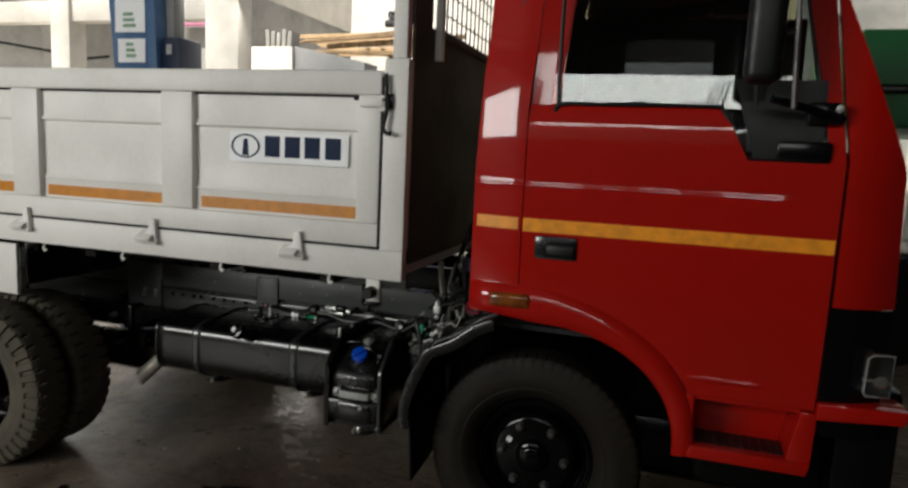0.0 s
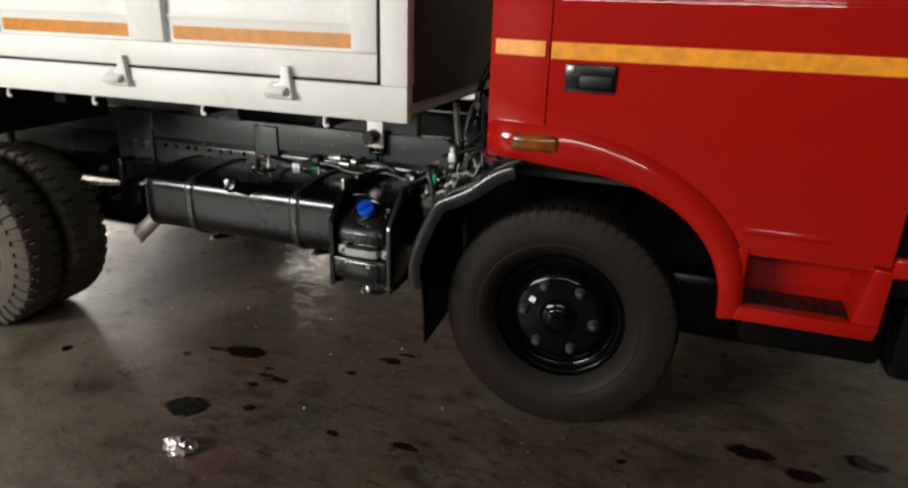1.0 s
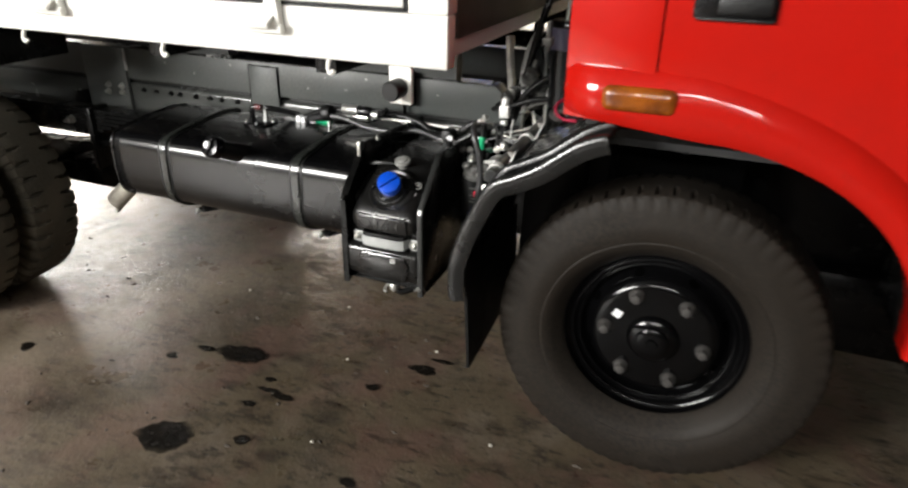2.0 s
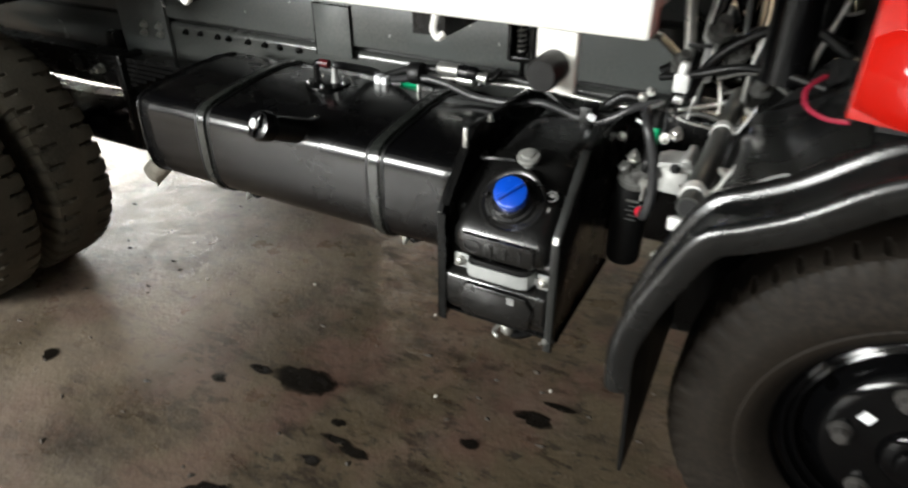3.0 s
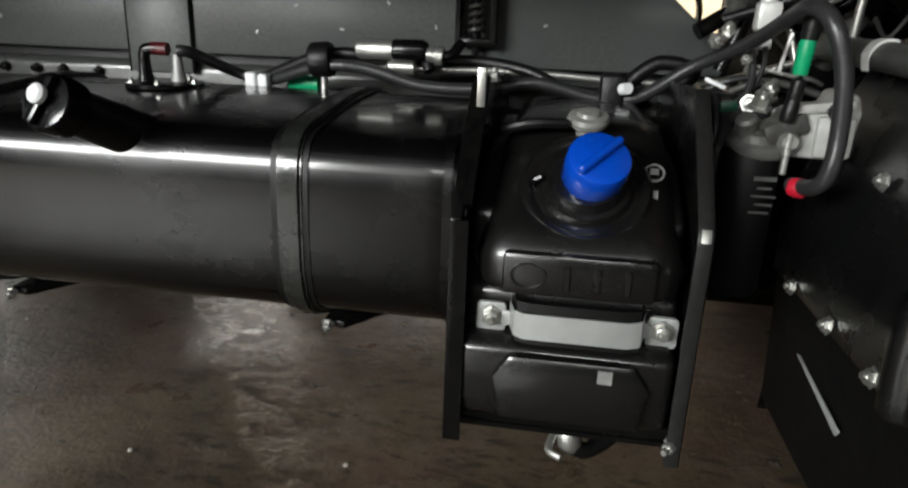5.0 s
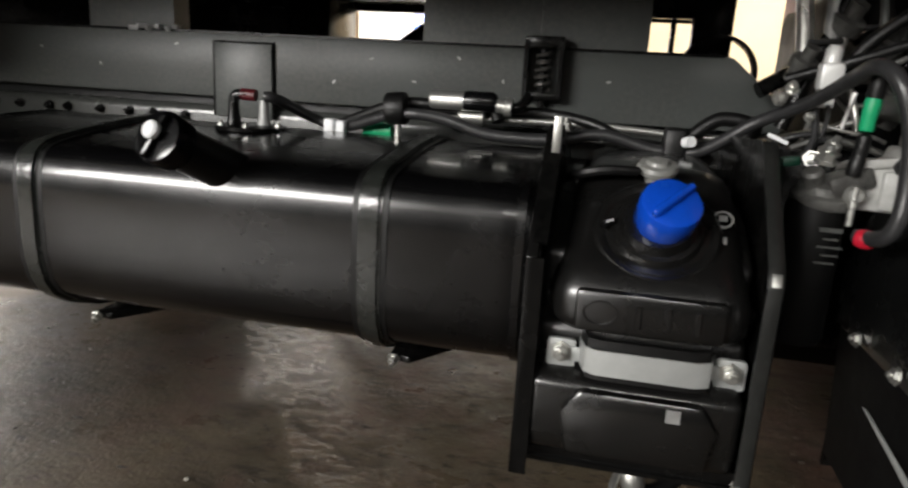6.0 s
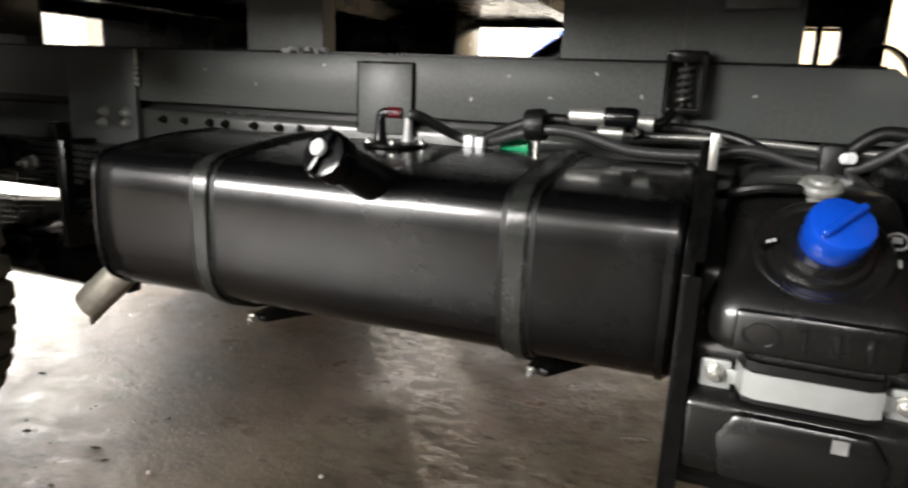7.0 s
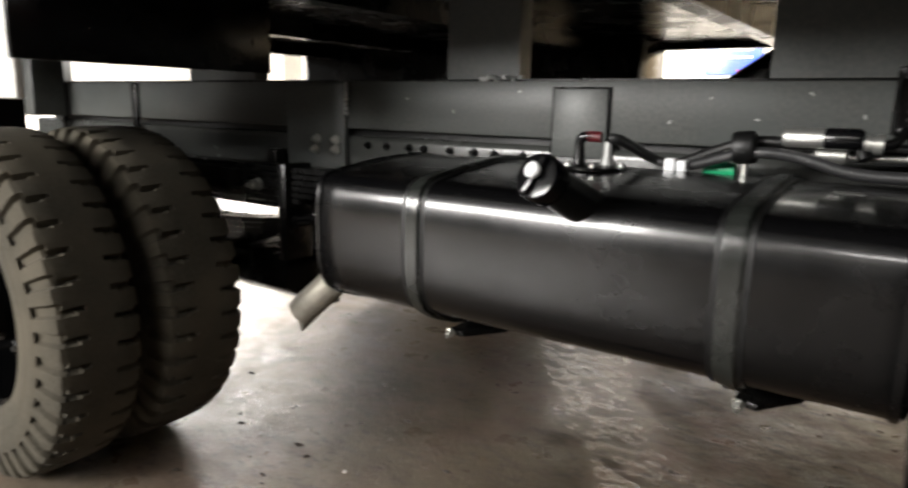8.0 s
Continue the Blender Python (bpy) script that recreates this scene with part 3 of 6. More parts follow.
cab_part("step_side", bx(0.5, 0.53, 2.26, 2.46, 0.65, 0.87, 0.004), RED, cab)
cab_part("step_head", bx(0.53, 0.86, 2.27, 2.44, 0.852, 0.866), RED, cab)
cab_part("step_tread", merged(bx(0.53, 0.86, 2.29, 2.445, 0.676, 0.686), *[bx(0.55 + i * 0.03, 0.56 + i * 0.03, 2.3, 2.43, 0.684, 0.692, 0.002) for i in range(10)]), RUBBER, cab, "dark ribbed step tread")

# glazing
def pane(name, zs, left, right, dy):
    g = cab_part(name, flank(zs, left, right, 6, 0.005, dy), GLASS, cab, "dark tinted window glass")
    g.visible_shadow = False
    return g


pane("window", levels(1.672, 1.838, 0.04), lambda z: 0.6 - (z - 1.672) * 0.52, lambda z: 0.87, 0.012)
pane("window", levels(1.836, 2.5, 0.1), lambda z: -0.03, lambda z: 0.87 - max(0, z - 1.672) * 0.2, 0.012)
cab_part("window_seal", merged(
    tube([(-0.008, 2.272, 2.45), (-0.008, 2.268, 1.86), (0.03, 2.26, 1.842), (0.48, 2.26, 1.842), (0.535, 2.262, 1.826), (0.6, 2.262, 1.7), (0.63, 2.262, 1.68), (0.86, 2.262, 1.678)], 0.007, 8),
    tube([(0.862, 2.262, 1.68), (0.775, 2.30, 2.1), (0.70, 2.34, 2.5)], 0.009, 8),
), RUBBER, cab)
cab_part("quarter_bar", tube([(0.635, 2.27, 1.7), (0.628, 2.285, 1.9), (0.61, 2.325, 2.5)], 0.022, 8), DARKGAP, cab, "black quarter window divider")
windscreen = cab_part("windscreen", sheet([[(1.06, 2.42, 1.7), (1.11, 3.5, 1.7), (1.06, 4.58, 1.7)], [(0.73, 2.5, 2.5), (0.78, 3.5, 2.5), (0.73, 4.5, 2.5)]], 0.006, (1, 0, 0)), GLASS, cab)
windscreen.visible_shadow = False

# tape, handle, lamps, mirror
cab_part("reflective_stripe", flank([1.39, 1.434], lambda z: -0.285, lambda z: -0.122, 6, 0.003, -0.0035), ORANGE, cab, "orange reflective stripe")
cab_part("reflective_stripe", flank([1.386, 1.434], lambda z: -0.104, lambda z: 0.9, 20, 0.003, -0.0035), ORANGE, cab, "orange reflective stripe")
handle = cab_part("door_handle", merged(bx(-0.057, 0.094, 2.24, 2.256, 1.296, 1.375, 0.006)), PLASTIC, cab, "black recessed pull handle")
cab_part("handle_flap", bx(-0.012, 0.085, 2.232, 2.244, 1.306, 1.345, 0.006), RUBBER, cab)
cab_part("keyhole", turned([(0.011, 0), (0.011, 0.006), (0.007, 0.008), (0, 0.008)], (-0.038, 2.241, 1.36), (0, -1, 0), 16), STEEL, cab)
cab_part("handle_trim", bx(-0.05, 0.09, 2.236, 2.246, 1.294, 1.3, 0.002), RUBBER, cab)
lamp = cab_part("side_indicator", bx(-0.212, -0.056, 2.22, 2.266, 1.103, 1.158, 0.018, 3), AMBER, cab, "amber side indicator lamp")
cab_part("headlamp", bx(1.03, 1.112, 2.262, 2.3, 0.94, 1.078, 0.014, 3), LENS, cab, "clear rectangular headlamp")
cab_part("headlamp_rim", tube([(1.04, 2.262, 0.942), (1.032, 2.262, 0.955), (1.036, 2.262, 1.064), (1.05, 2.264, 1.077), (1.11, 2.275, 1.078), (1.108, 2.275, 0.942), (1.04, 2.262, 0.942)], 0.0035, 6, 1), ALU, cab)
cab_part("headlamp_back", bx(1.032, 1.11, 2.302, 2.31, 0.944, 1.076), DARKGAP, cab)
cab_part("headlamp_bulb", merged(turned([(0.02, 0), (0.02, 0.01), (0.01, 0.02), (0, 0.02)], (1.085, 2.302, 0.985), (0, -1, 0), 14), bx(1.045, 1.075, 2.294, 2.302, 0.985, 0.993)), STEEL, cab)
cab_part("quarter_panel", flank(levels(1.68, 1.93, 0.05), lambda z: 0.634 - (z - 1.677) * 0.27, lambda z: 0.832, 6, 0.012, -0.008), RUBBER, cab, "black quarter window panel")
cab_part("mirror", bx(0.57, 0.675, 2.07, 2.16, 1.9, 2.42, 0.03, 3), RUBBER, cab, "black mirror housing")
cab_part("mirror_arm", tube([(0.69, 2.13, 2.45), (0.708, 2.115, 2.08), (0.72, 2.12, 1.83)], 0.008, 8), NUT, cab, "mirror stay rod")
cab_part("mirror_joint", tube([(0.71, 2.12, 2.05), (0.65, 2.13, 2.06)], 0.012, 8), RUBBER, cab)
cab_part("mirror_bracket", merged(tube([(0.66, 2.13, 1.86), (0.75, 2.17, 1.84), (0.88, 2.24, 1.81)], 0.013, 8), bx(0.775, 0.875, 2.215, 2.262, 1.79, 1.86, 0.012), bx(0.7, 0.86, 2.235, 2.262, 1.68, 1.74, 0.01)), PLASTIC, cab)
cab_part("pillar_screw", bolt((0.862, 2.214, 1.84), (0, -1, 0), 0.009, 0.008), STEEL, cab)

# --- tipping body ---
BY = 2.305
body = part("tipper_body", bx(-4.2, -0.60, BY + 0.05, 4.65, 1.16, 1.2), WHITE, truck, "off-white painted steel tipping body")
# black sheet and rail added to paint the body's underside as shaded
part("underside_shade", bx(-4.15, -0.62, BY + 0.055, 4.63, 1.148, 1.159), BLACK, body)
part("dark_far_rail", bx(-4.2, -0.6, 4.6, 4.639, 1.12, 1.2), BLACK, body)
part("side_rail", bx(-4.2, -0.5895, BY, BY + 0.05, 1.138, 1.258, 0.005), WHITE, body)
part("corner_post", bx(-0.689, -0.589, BY + 0.001, BY + 0.06, 1.258, 2.0, 0.006), WHITE, body)
part("post_extension", bx(-0.66, -0.60, BY + 0.004, BY + 0.055, 2.0, 2.9, 0.006), WHITE, body)
part("far_side", bx(-4.2, -0.589, 4.64, 4.70, 1.138, 1.95, 0.006), WHITE, body)
part("tailboard", bx(-4.2, -4.14, BY + 0.05, 4.64, 1.2, 1.95, 0.006), WHITE, body)
part("front_panel", bx(-0.645, -0.61, BY + 0.06, 4.64, 1.2, 2.0, 0.004), WHITE, body)
part("headboard", merged(bx(-0.606, -0.592, BY + 0.07, 4.64, 1.2, 2.155), bx(-0.606, -0.592, BY + 0.06, 2.56, 2.15, 2.9), bx(-0.61, -0.58, 2.62, 4.64, 2.13, 2.17, 0.004)), HEADBOARD, body, "dark brown-grey headboard")
part("headboard_post", bx(-0.59, -0.56, 2.585, 2.625, 2.03, 2.9, 0.004), WHITE, body)
wires = [tube([(-0.59, 2.66 + i * 0.07, 2.16), (-0.59, 2.66 + i * 0.07, 2.9)], 0.004, 6) for i in range(28)]
wires += [tube([(-0.59, 2.62, 2.24 + i * 0.09), (-0.59, 4.64, 2.24 + i * 0.09)], 0.004, 6) for i in range(8)]
part("mesh_guard", merged(*wires), BLACK, body, "black wire mesh guard")

# side gate: frame rails, ribs and pressed panels
gate = part("side_gate", bx(-4.1, -0.7, BY + 0.002, BY + 0.05, 1.862, 1.955, 0.008), WHITE, truck, "off-white ribbed side gate")
part("gate_rail", bx(-4.1, -0.7, BY + 0.002, BY + 0.05, 1.268, 1.36, 0.006), WHITE, gate)
for a, b in ((-0.80, -0.7), (-1.74, -1.574), (-2.60, -2.434), (-3.46, -3.294), (-4.1, -3.95)):
    part("gate_rib", bx(a, b, BY + 0.003, BY + 0.05, 1.36, 1.862, 0.01), WHITE, gate)
for a, b in ((-1.577, -0.797), (-2.437, -1.737), (-3.297, -2.597), (-3.953, -3.457)):
    zs = [(1.35, 0.03), (1.44, 0.03), (1.452, 0.025), (1.472, 0.035), (1.56, 0.035), (1.715, 0.034), (1.724, 0.022), (1.734, 0.024), (1.752, 0.032), (1.868, 0.03)]
    xs = [a, a + 0.012, a + 0.03, b - 0.03, b - 0.012, b]
    part("gate_panel", sheet([[(x, BY + d, z) for x in xs] for z, d in zs], 0.012), WHITE, gate)
    part("gate_stripe", bx(a + 0.03, b - 0.012, BY + 0.026, BY + 0.0288, 1.372, 1.42), TAPE, gate, "orange reflective stripe")
    part("panel_seam", bx(a + 0.004, b - 0.004, BY + 0.022, BY + 0.03, 1.853, 1.8605), DARKGAP, gate)
part("gate_gap", merged(bx(-0.6995, -0.6895, BY + 0.003, BY + 0.04, 1.262, 1.93), bx(-4.1, -0.695, BY + 0.003, BY + 0.04, 1.2595, 1.2675)), DARKGAP, body)
for hx in (-1.072, -1.798, -2.53, -3.26):
    part("gate_hinge", merged(prism([(hx - 0.052, 1.2), (hx + 0.048, 1.2), (hx + 0.048, 1.24), (hx + 0.04, 1.305), (hx + 0.012, 1.305), (hx + 0.005, 1.25), (hx - 0.052, 1.232)], "y", BY - 0.022, BY + 0.002, 0.004), tube([(hx - 0.055, BY - 0.018, 1.203), (hx + 0.055, BY - 0.018, 1.203)], 0.012, 8), prism([(BY - 0.05, 1.206), (BY, 1.236), (BY, 1.25), (BY - 0.055, 1.218)], "x", hx - 0.045, hx + 0.035, 0.003)), WHITE, body, "off-white gate hinge")
part("gate_latch", merged(bx(-0.785, -0.685, BY - 0.018, BY + 0.004, 1.815, 1.852, 0.004), bx(-0.70, -0.655, BY - 0.012, BY, 1.80, 1.86, 0.003)), WHITE, body)
latch = part("latch_lever", tube([(-0.674, BY - 0.016, 1.94), (-0.668, BY - 0.018, 1.87), (-0.666, BY - 0.02, 1.8), (-0.677, BY - 0.024, 1.742), (-0.664, BY - 0.028, 1.718), (-0.644, BY - 0.03, 1.714)], 0.0085, 8), RUBBER, body, "black latch lever")
part("latch_pivot", merged(bx(-0.684, -0.645, BY - 0.012, BY + 0.002, 1.808, 1.866, 0.004), tube([(-0.81, BY - 0.006, 1.845), (-0.68, BY - 0.01, 1.842)], 0.006, 8)), BLACK, body)
for hx in (-0.912, -1.435, -1.965, -2.43):
    part("rope_hook", tube([(hx, BY + 0.02, 1.14), (hx - 0.002, BY + 0.012, 1.115), (hx + 0.008, BY + 0.008, 1.104), (hx + 0.016, BY + 0.012, 1.11)], 0.006, 8), WHITE, body)
# maker's sticker as plain shapes
part("sticker", bx(-1.401, -0.845, BY + 0.0235, BY + 0.0262, 1.576, 1.704), PAPER, gate, "white sticker with navy emblem shapes")
ring = [(1.0, 0), (1.0, 1), (0.86, 1), (0.86, 0)]
emblem = lathe([(r, 0.0008 * h) for r, h in ring], (0, 0), 40, True)
moved(emblem, Matrix.Translation((-1.322, BY + 0.0224, 1.643)) @ Matrix.Diagonal((0.07, 1, 0.05, 1)))
shapes = [emblem, prism([(-1.332, 1.672), (-1.312, 1.672), (-1.306, 1.604), (-1.338, 1.604)], "y", BY + 0.0222, BY + 0.0236)]
for x0 in (-1.228, -1.134, -1.042, -0.948):
    shapes.append(bx(x0, x0 + 0.07, BY + 0.0222, BY + 0.0236, 1.602, 1.688))
part("sticker_print", merged(*shapes), NAVY, gate)
part("stop_plate", bx(-0.75, -0.69, 2.325, 2.34, 1.043, 1.16, 0.003), WHITE, body, "off-white stop plate")
part("rubber_stop", turned([(0.024, 0), (0.024, 0.05), (0.021, 0.055), (0, 0.055)], (-0.722, 2.327, 1.083), (0, -1, 0), 28), RUBBER, body, "round black rubber stop")
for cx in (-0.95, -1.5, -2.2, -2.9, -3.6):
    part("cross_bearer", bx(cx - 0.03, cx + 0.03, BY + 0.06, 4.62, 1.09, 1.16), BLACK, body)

# --- frame ---
def channel(y, way):
    """A pressed channel rail, its web at y and its flanges running off along way, with a rounded upper bend."""
    outer = [(0, 0.6), (0, 0.766), (0.0012, 0.7735), (0.0045, 0.78), (0.01, 0.7845), (0.016, 0.786), (0.07, 0.786)]
    inner = [(0.07, 0.778), (0.012, 0.777), (0.008, 0.77), (0.008, 0.608), (0.07, 0.608), (0.07, 0.6)]
    return prism([(y + way * d, z) for d, z in outer + inner], "x", -4.3, 1.0)


frame_rail = part("frame_rail", channel(3.1, 1), RAIL, truck, "dark glossy painted frame rail", 60)
part("frame_rail", channel(3.9, -1), RAIL, truck, "", 60)
for bxx in (-2.346, -2.278, -2.197, -2.148, -2.063, -1.99, -1.93, -1.85):
    part("frame_bolt", bolt((bxx, 3.1, 0.76), (0, -1, 0), 0.0085, 0.012), BLACK, frame_rail)
for bxx, bz in ((-2.529, 0.771), (-2.453, 0.771), (-2.537, 0.741), (-2.454, 0.744)):
    part("frame_bolt", bolt((bxx, 3.082, bz), (0, -1, 0), 0.011, 0.014), STEEL, frame_rail, "bright plated bolt")
part("spring_hanger", bx(-2.66, -2.42, 3.082, 3.1, 0.62, 0.93, 0.004), GREY, frame_rail)
sub = part("subframe", merged(
    prism([(-4.2, 0.804), (-0.64, 0.804), (-0.62, 0.84), (-0.735, 0.936), (-4.2, 0.936)], "y", 3.092, 3.16, 0.004),
    prism([(-4.2, 0.804), (-0.64, 0.804), (-0.62, 0.84), (-0.735, 0.936), (-4.2, 0.936)], "y", 3.84, 3.9, 0.004),
), GREY, truck, "grey painted subframe beam")
part("subframe_edge", bx(-4.2, -0.75, 3.089, 3.15, 0.934, 0.939), BLACK, sub)
part("packing_strip", merged(bx(-4.2, -0.64, 3.125, 3.165, 0.786, 0.804), bx(-4.2, -0.64, 3.842, 3.888, 0.786, 0.804)), RUBBER, sub)
for x, z in ((-1.42, 0.9), (-1.33, 0.86), (-1.5, 0.85), (-1.24, 0.91), (-2.2, 0.89), (-2.05, 0.86), (-0.95, 0.88), (-1.15, 0.87), (-1.86, 0.91)):
    part("paint_chip", moved(bx(-0.004, 0.004, -0.0005, 0.0005, -0.002, 0.002), pose(x, 3.0915, z, 0, 40 * x * 10, 0)), ALU, sub)
for i in range(6):
    part("weld", moved(bx(-0.012, 0.012, -0.006, 0.004, -0.004, 0.006, 0.002), pose(-1.96 + i * 0.02, 3.092, 0.938 + 0.004 * (i % 2), 0, 0, 30 * i)), ALU, sub)
for i in range(7):
    part("weld", moved(bx(-0.005, 0.005, -0.004, 0.004, -0.008, 0.008, 0.002), pose(-2.412, 3.083, 0.925 - i * 0.013, 0, 20 * i, 0)), ALU, sub)
for a, b in ((-2.08, -1.872), (-1.318, -1.0855), (-1.085, -0.885), (-3.17, -2.83)):
    part("upright_plate", prism([(a, 3.105), (b, 3.105), (b, 3.16), (b - 0.008, 3.16), (b - 0.008, 3.113), (a + 0.008, 3.113), (a + 0.008, 3.16), (a, 3.16)], "z", 0.937, 1.15), GREY, sub, "grey upright plate")
part("upright_step", bx(-1.02, -0.9, 3.07, 3.12, 1.03, 1.15, 0.004), GREY, sub)
part("cover_plate", merged(bx(-1.768, -1.636, 3.085, 3.099, 0.765, 0.917, 0.002)), GREY, sub, "grey cover plate")
part("cover_edge", tube([(-1.768, 3.088, 0.765), (-1.768, 3.088, 0.919), (-1.634, 3.088, 0.919), (-1.634, 3.088, 0.765)], 0.004, 6, 1), BLACK, sub)
clip = part("body_clamp", merged(bx(-1.108, -1.036, 3.055, 3.092, 0.935, 0.957, 0.003), bx(-1.108, -1.036, 3.055, 3.092, 0.84, 0.855, 0.003), bx(-1.108, -1.1, 3.05, 3.092, 0.845, 0.95), bx(-1.044, -1.036, 3.05, 3.092, 0.845, 0.95)), BLACK, sub, "black body clamp with spring")
part("clamp_spring", tube([(-1.072 + 0.012 * math.cos(a * 0.8), 3.07 + 0.012 * math.sin(a * 0.8), 0.86 + a * 0.0017) for a in range(42)], 0.0038, 6, 2), NUT, sub)
part("clamp_bolt", tube([(-1.072, 3.07, 0.79), (-1.072, 3.07, 0.955)], 0.007, 8), BLACK, sub)
for cx in (-3.4, -2.6, -1.3, -0.4, 0.6):
    part("cross_member", bx(cx - 0.05, cx + 0.05, 3.17, 3.83, 0.62, 0.77, 0.01), BLACK, truck)


# --- wheels ---
def tyre(cx, cz, y0, y1, R, name, material, parent, slots=40, bead=0.24, label="", depth=0.02, deep=False):
    """y0 is the outer sidewall's bulge, y1 the inner one's; short cross slots are cut into the tread, staggered from row to row."""
    w = y1 - y0
    wall = [(bead, 0.10, 0), (bead + 0.012, 0.05, 0), (bead + 0.05, 0.015, 0), (bead + 0.06, 0.008, 0), (bead + 0.063, 0.014, 0), (bead + 0.085, 0.0, 0), (bead + 0.1, 0.004, 0), (R - 0.078, 0.02, 0), (R - 0.074, 0.023, 1), (R - 0.066, 0.028, 1), (R - 0.045, 0.045, 1), (R - 0.02, 0.07, 1), (R - 0.008, 0.10, 1), (R - 0.005, 0.14, 1)]
    if deep:
        wall[7:11] = [(r, f, 0) for r, f, k in wall[7:11]]
        wall[:7] = [(bead, 0.3, 0), (bead + 0.01, 0.24, 0), (bead + 0.028, 0.13, 0), (bead + 0.046, 0.06, 0), (bead + 0.056, 0.045, 0), (bead + 0.059, 0.05, 0), (bead + 0.085, 0.006, 0)]
    crown = [(R - 0.003, 0.16, 2), (R - 0.001, 0.26, 2), (R, 0.29, 3), (R, 0.36, 3), (R, 0.37, 0), (R, 0.63, 0), (R, 0.64, 5), (R, 0.71, 5), (R - 0.001, 0.74, 4), (R - 0.003, 0.84, 4)]
    prof = [(r, y0 + w * f, k) for r, f, k in wall] + [(r, y0 + w * f, k) for r, f, k in crown] + [(r, y1 - w * f, 6 if k else 0) for r, f, k in wall[::-1]]
    cuts = {1: (0, 1, 2, 3), 2: (0, 1), 3: (1,), 4: (5, 6), 5: (6,), 6: (5, 6, 7)}
    fine = 10
    n = slots * fine
    bm = bmesh.new()
    rings = []
    for r, y, k in prof:
        ring = []
        for i in range(n):
            a = 2 * math.pi * i / n
            low = depth * ((0.25 if deep else 0.6) if k in (1, 6) else 1.0) if k and i % fine in cuts[k] else 0.0
            side = low * {1: 0.7, 6: -0.7}.get(k, 0.0)
            ring.append(bm.verts.new((cx + (r - low) * math.cos(a), y + side, cz + (r - low) * math.sin(a))))
        rings.append(ring)
    for p, q in zip(rings, rings[1:] + rings[:1]):
        for i in range(n):
            j = (i + 1) % n
            bm.faces.new((p[i], p[j], q[j], q[i]))
    bmesh.ops.recalc_face_normals(bm, faces=bm.faces[:])
    return part(name, bm, material, parent, label)


front = part("front_wheel", lathe([(0.243, 2.496), (0.2475, 2.5), (0.247, 2.506), (0.242, 2.51), (0.236, 2.517), (0.2335, 2.5185), (0.2305, 2.517), (0.2235, 2.5125), (0.2215, 2.513), (0.2195, 2.518), (0.2175, 2.527), (0.2155, 2.529), (0.2125, 2.5275), (0.206, 2.523), (0.204, 2.524), (0.202, 2.53), (0.2, 2.545), (0.196, 2.55), (0.19, 2.546), (0.18, 2.53), (0.17, 2.511),
                                   (0.158, 2.5), (0.146, 2.497), (0.09, 2.495), (0.07, 2.492), (0.068, 2.52), (0.02, 2.52), (0.02, 2.62), (0.235, 2.62), (0.235, 2.53)], (HX, HZ), 72, True), RIM, truck, "glossy black steel disc wheel")
tyre(HX, HZ, 2.435, 2.655, 0.43, "tyre", TYRE, front, 64, 0.243, "dusty black tyre", 0.008, True)
part("hub", lathe([(0.069, 2.5), (0.067, 2.485), (0.06, 2.478), (0.044, 2.474), (0.041, 2.466), (0.036, 2.463), (0.016, 2.462), (0.013, 2.456), (0.001, 2.456)], (HX, HZ), 36), RIM, front)
for i in range(6):
    a = radians(56 + 60 * i)
    at = (HX + 0.131 * math.cos(a), 2.497, HZ + 0.131 * math.sin(a))
    part("wheel_nut", merged(turned([(0.021, 0), (0.019, 0.006), (0.017, 0.01)], at, (0, -1, 0), 18), turned([(0.0165, 0.008), (0.0165, 0.02), (0.013, 0.026), (0.006, 0.028), (0, 0.028)], at, (0, -1, 0), 6)), NUT, front)
for i in range(8):
    a = radians(20 + 45 * i)
    part("hand_hole", turned([(0.014, 0), (0.014, 0.0015), (0, 0.0015)], (HX + 0.182 * math.cos(a), 2.5335, HZ + 0.182 * math.sin(a)), (0.886 * math.cos(a), -0.464, 0.886 * math.sin(a)), 18), HOLE, front)
part("wheel_label", moved(bx(-0.011, 0.011, -0.001, 0.001, -0.011, 0.011), pose(-0.158, 2.4945, 0.492, 0, 25, 0)), PAPER, front, "small white inspection sticker")

RX, RZ = -2.885, 0.372
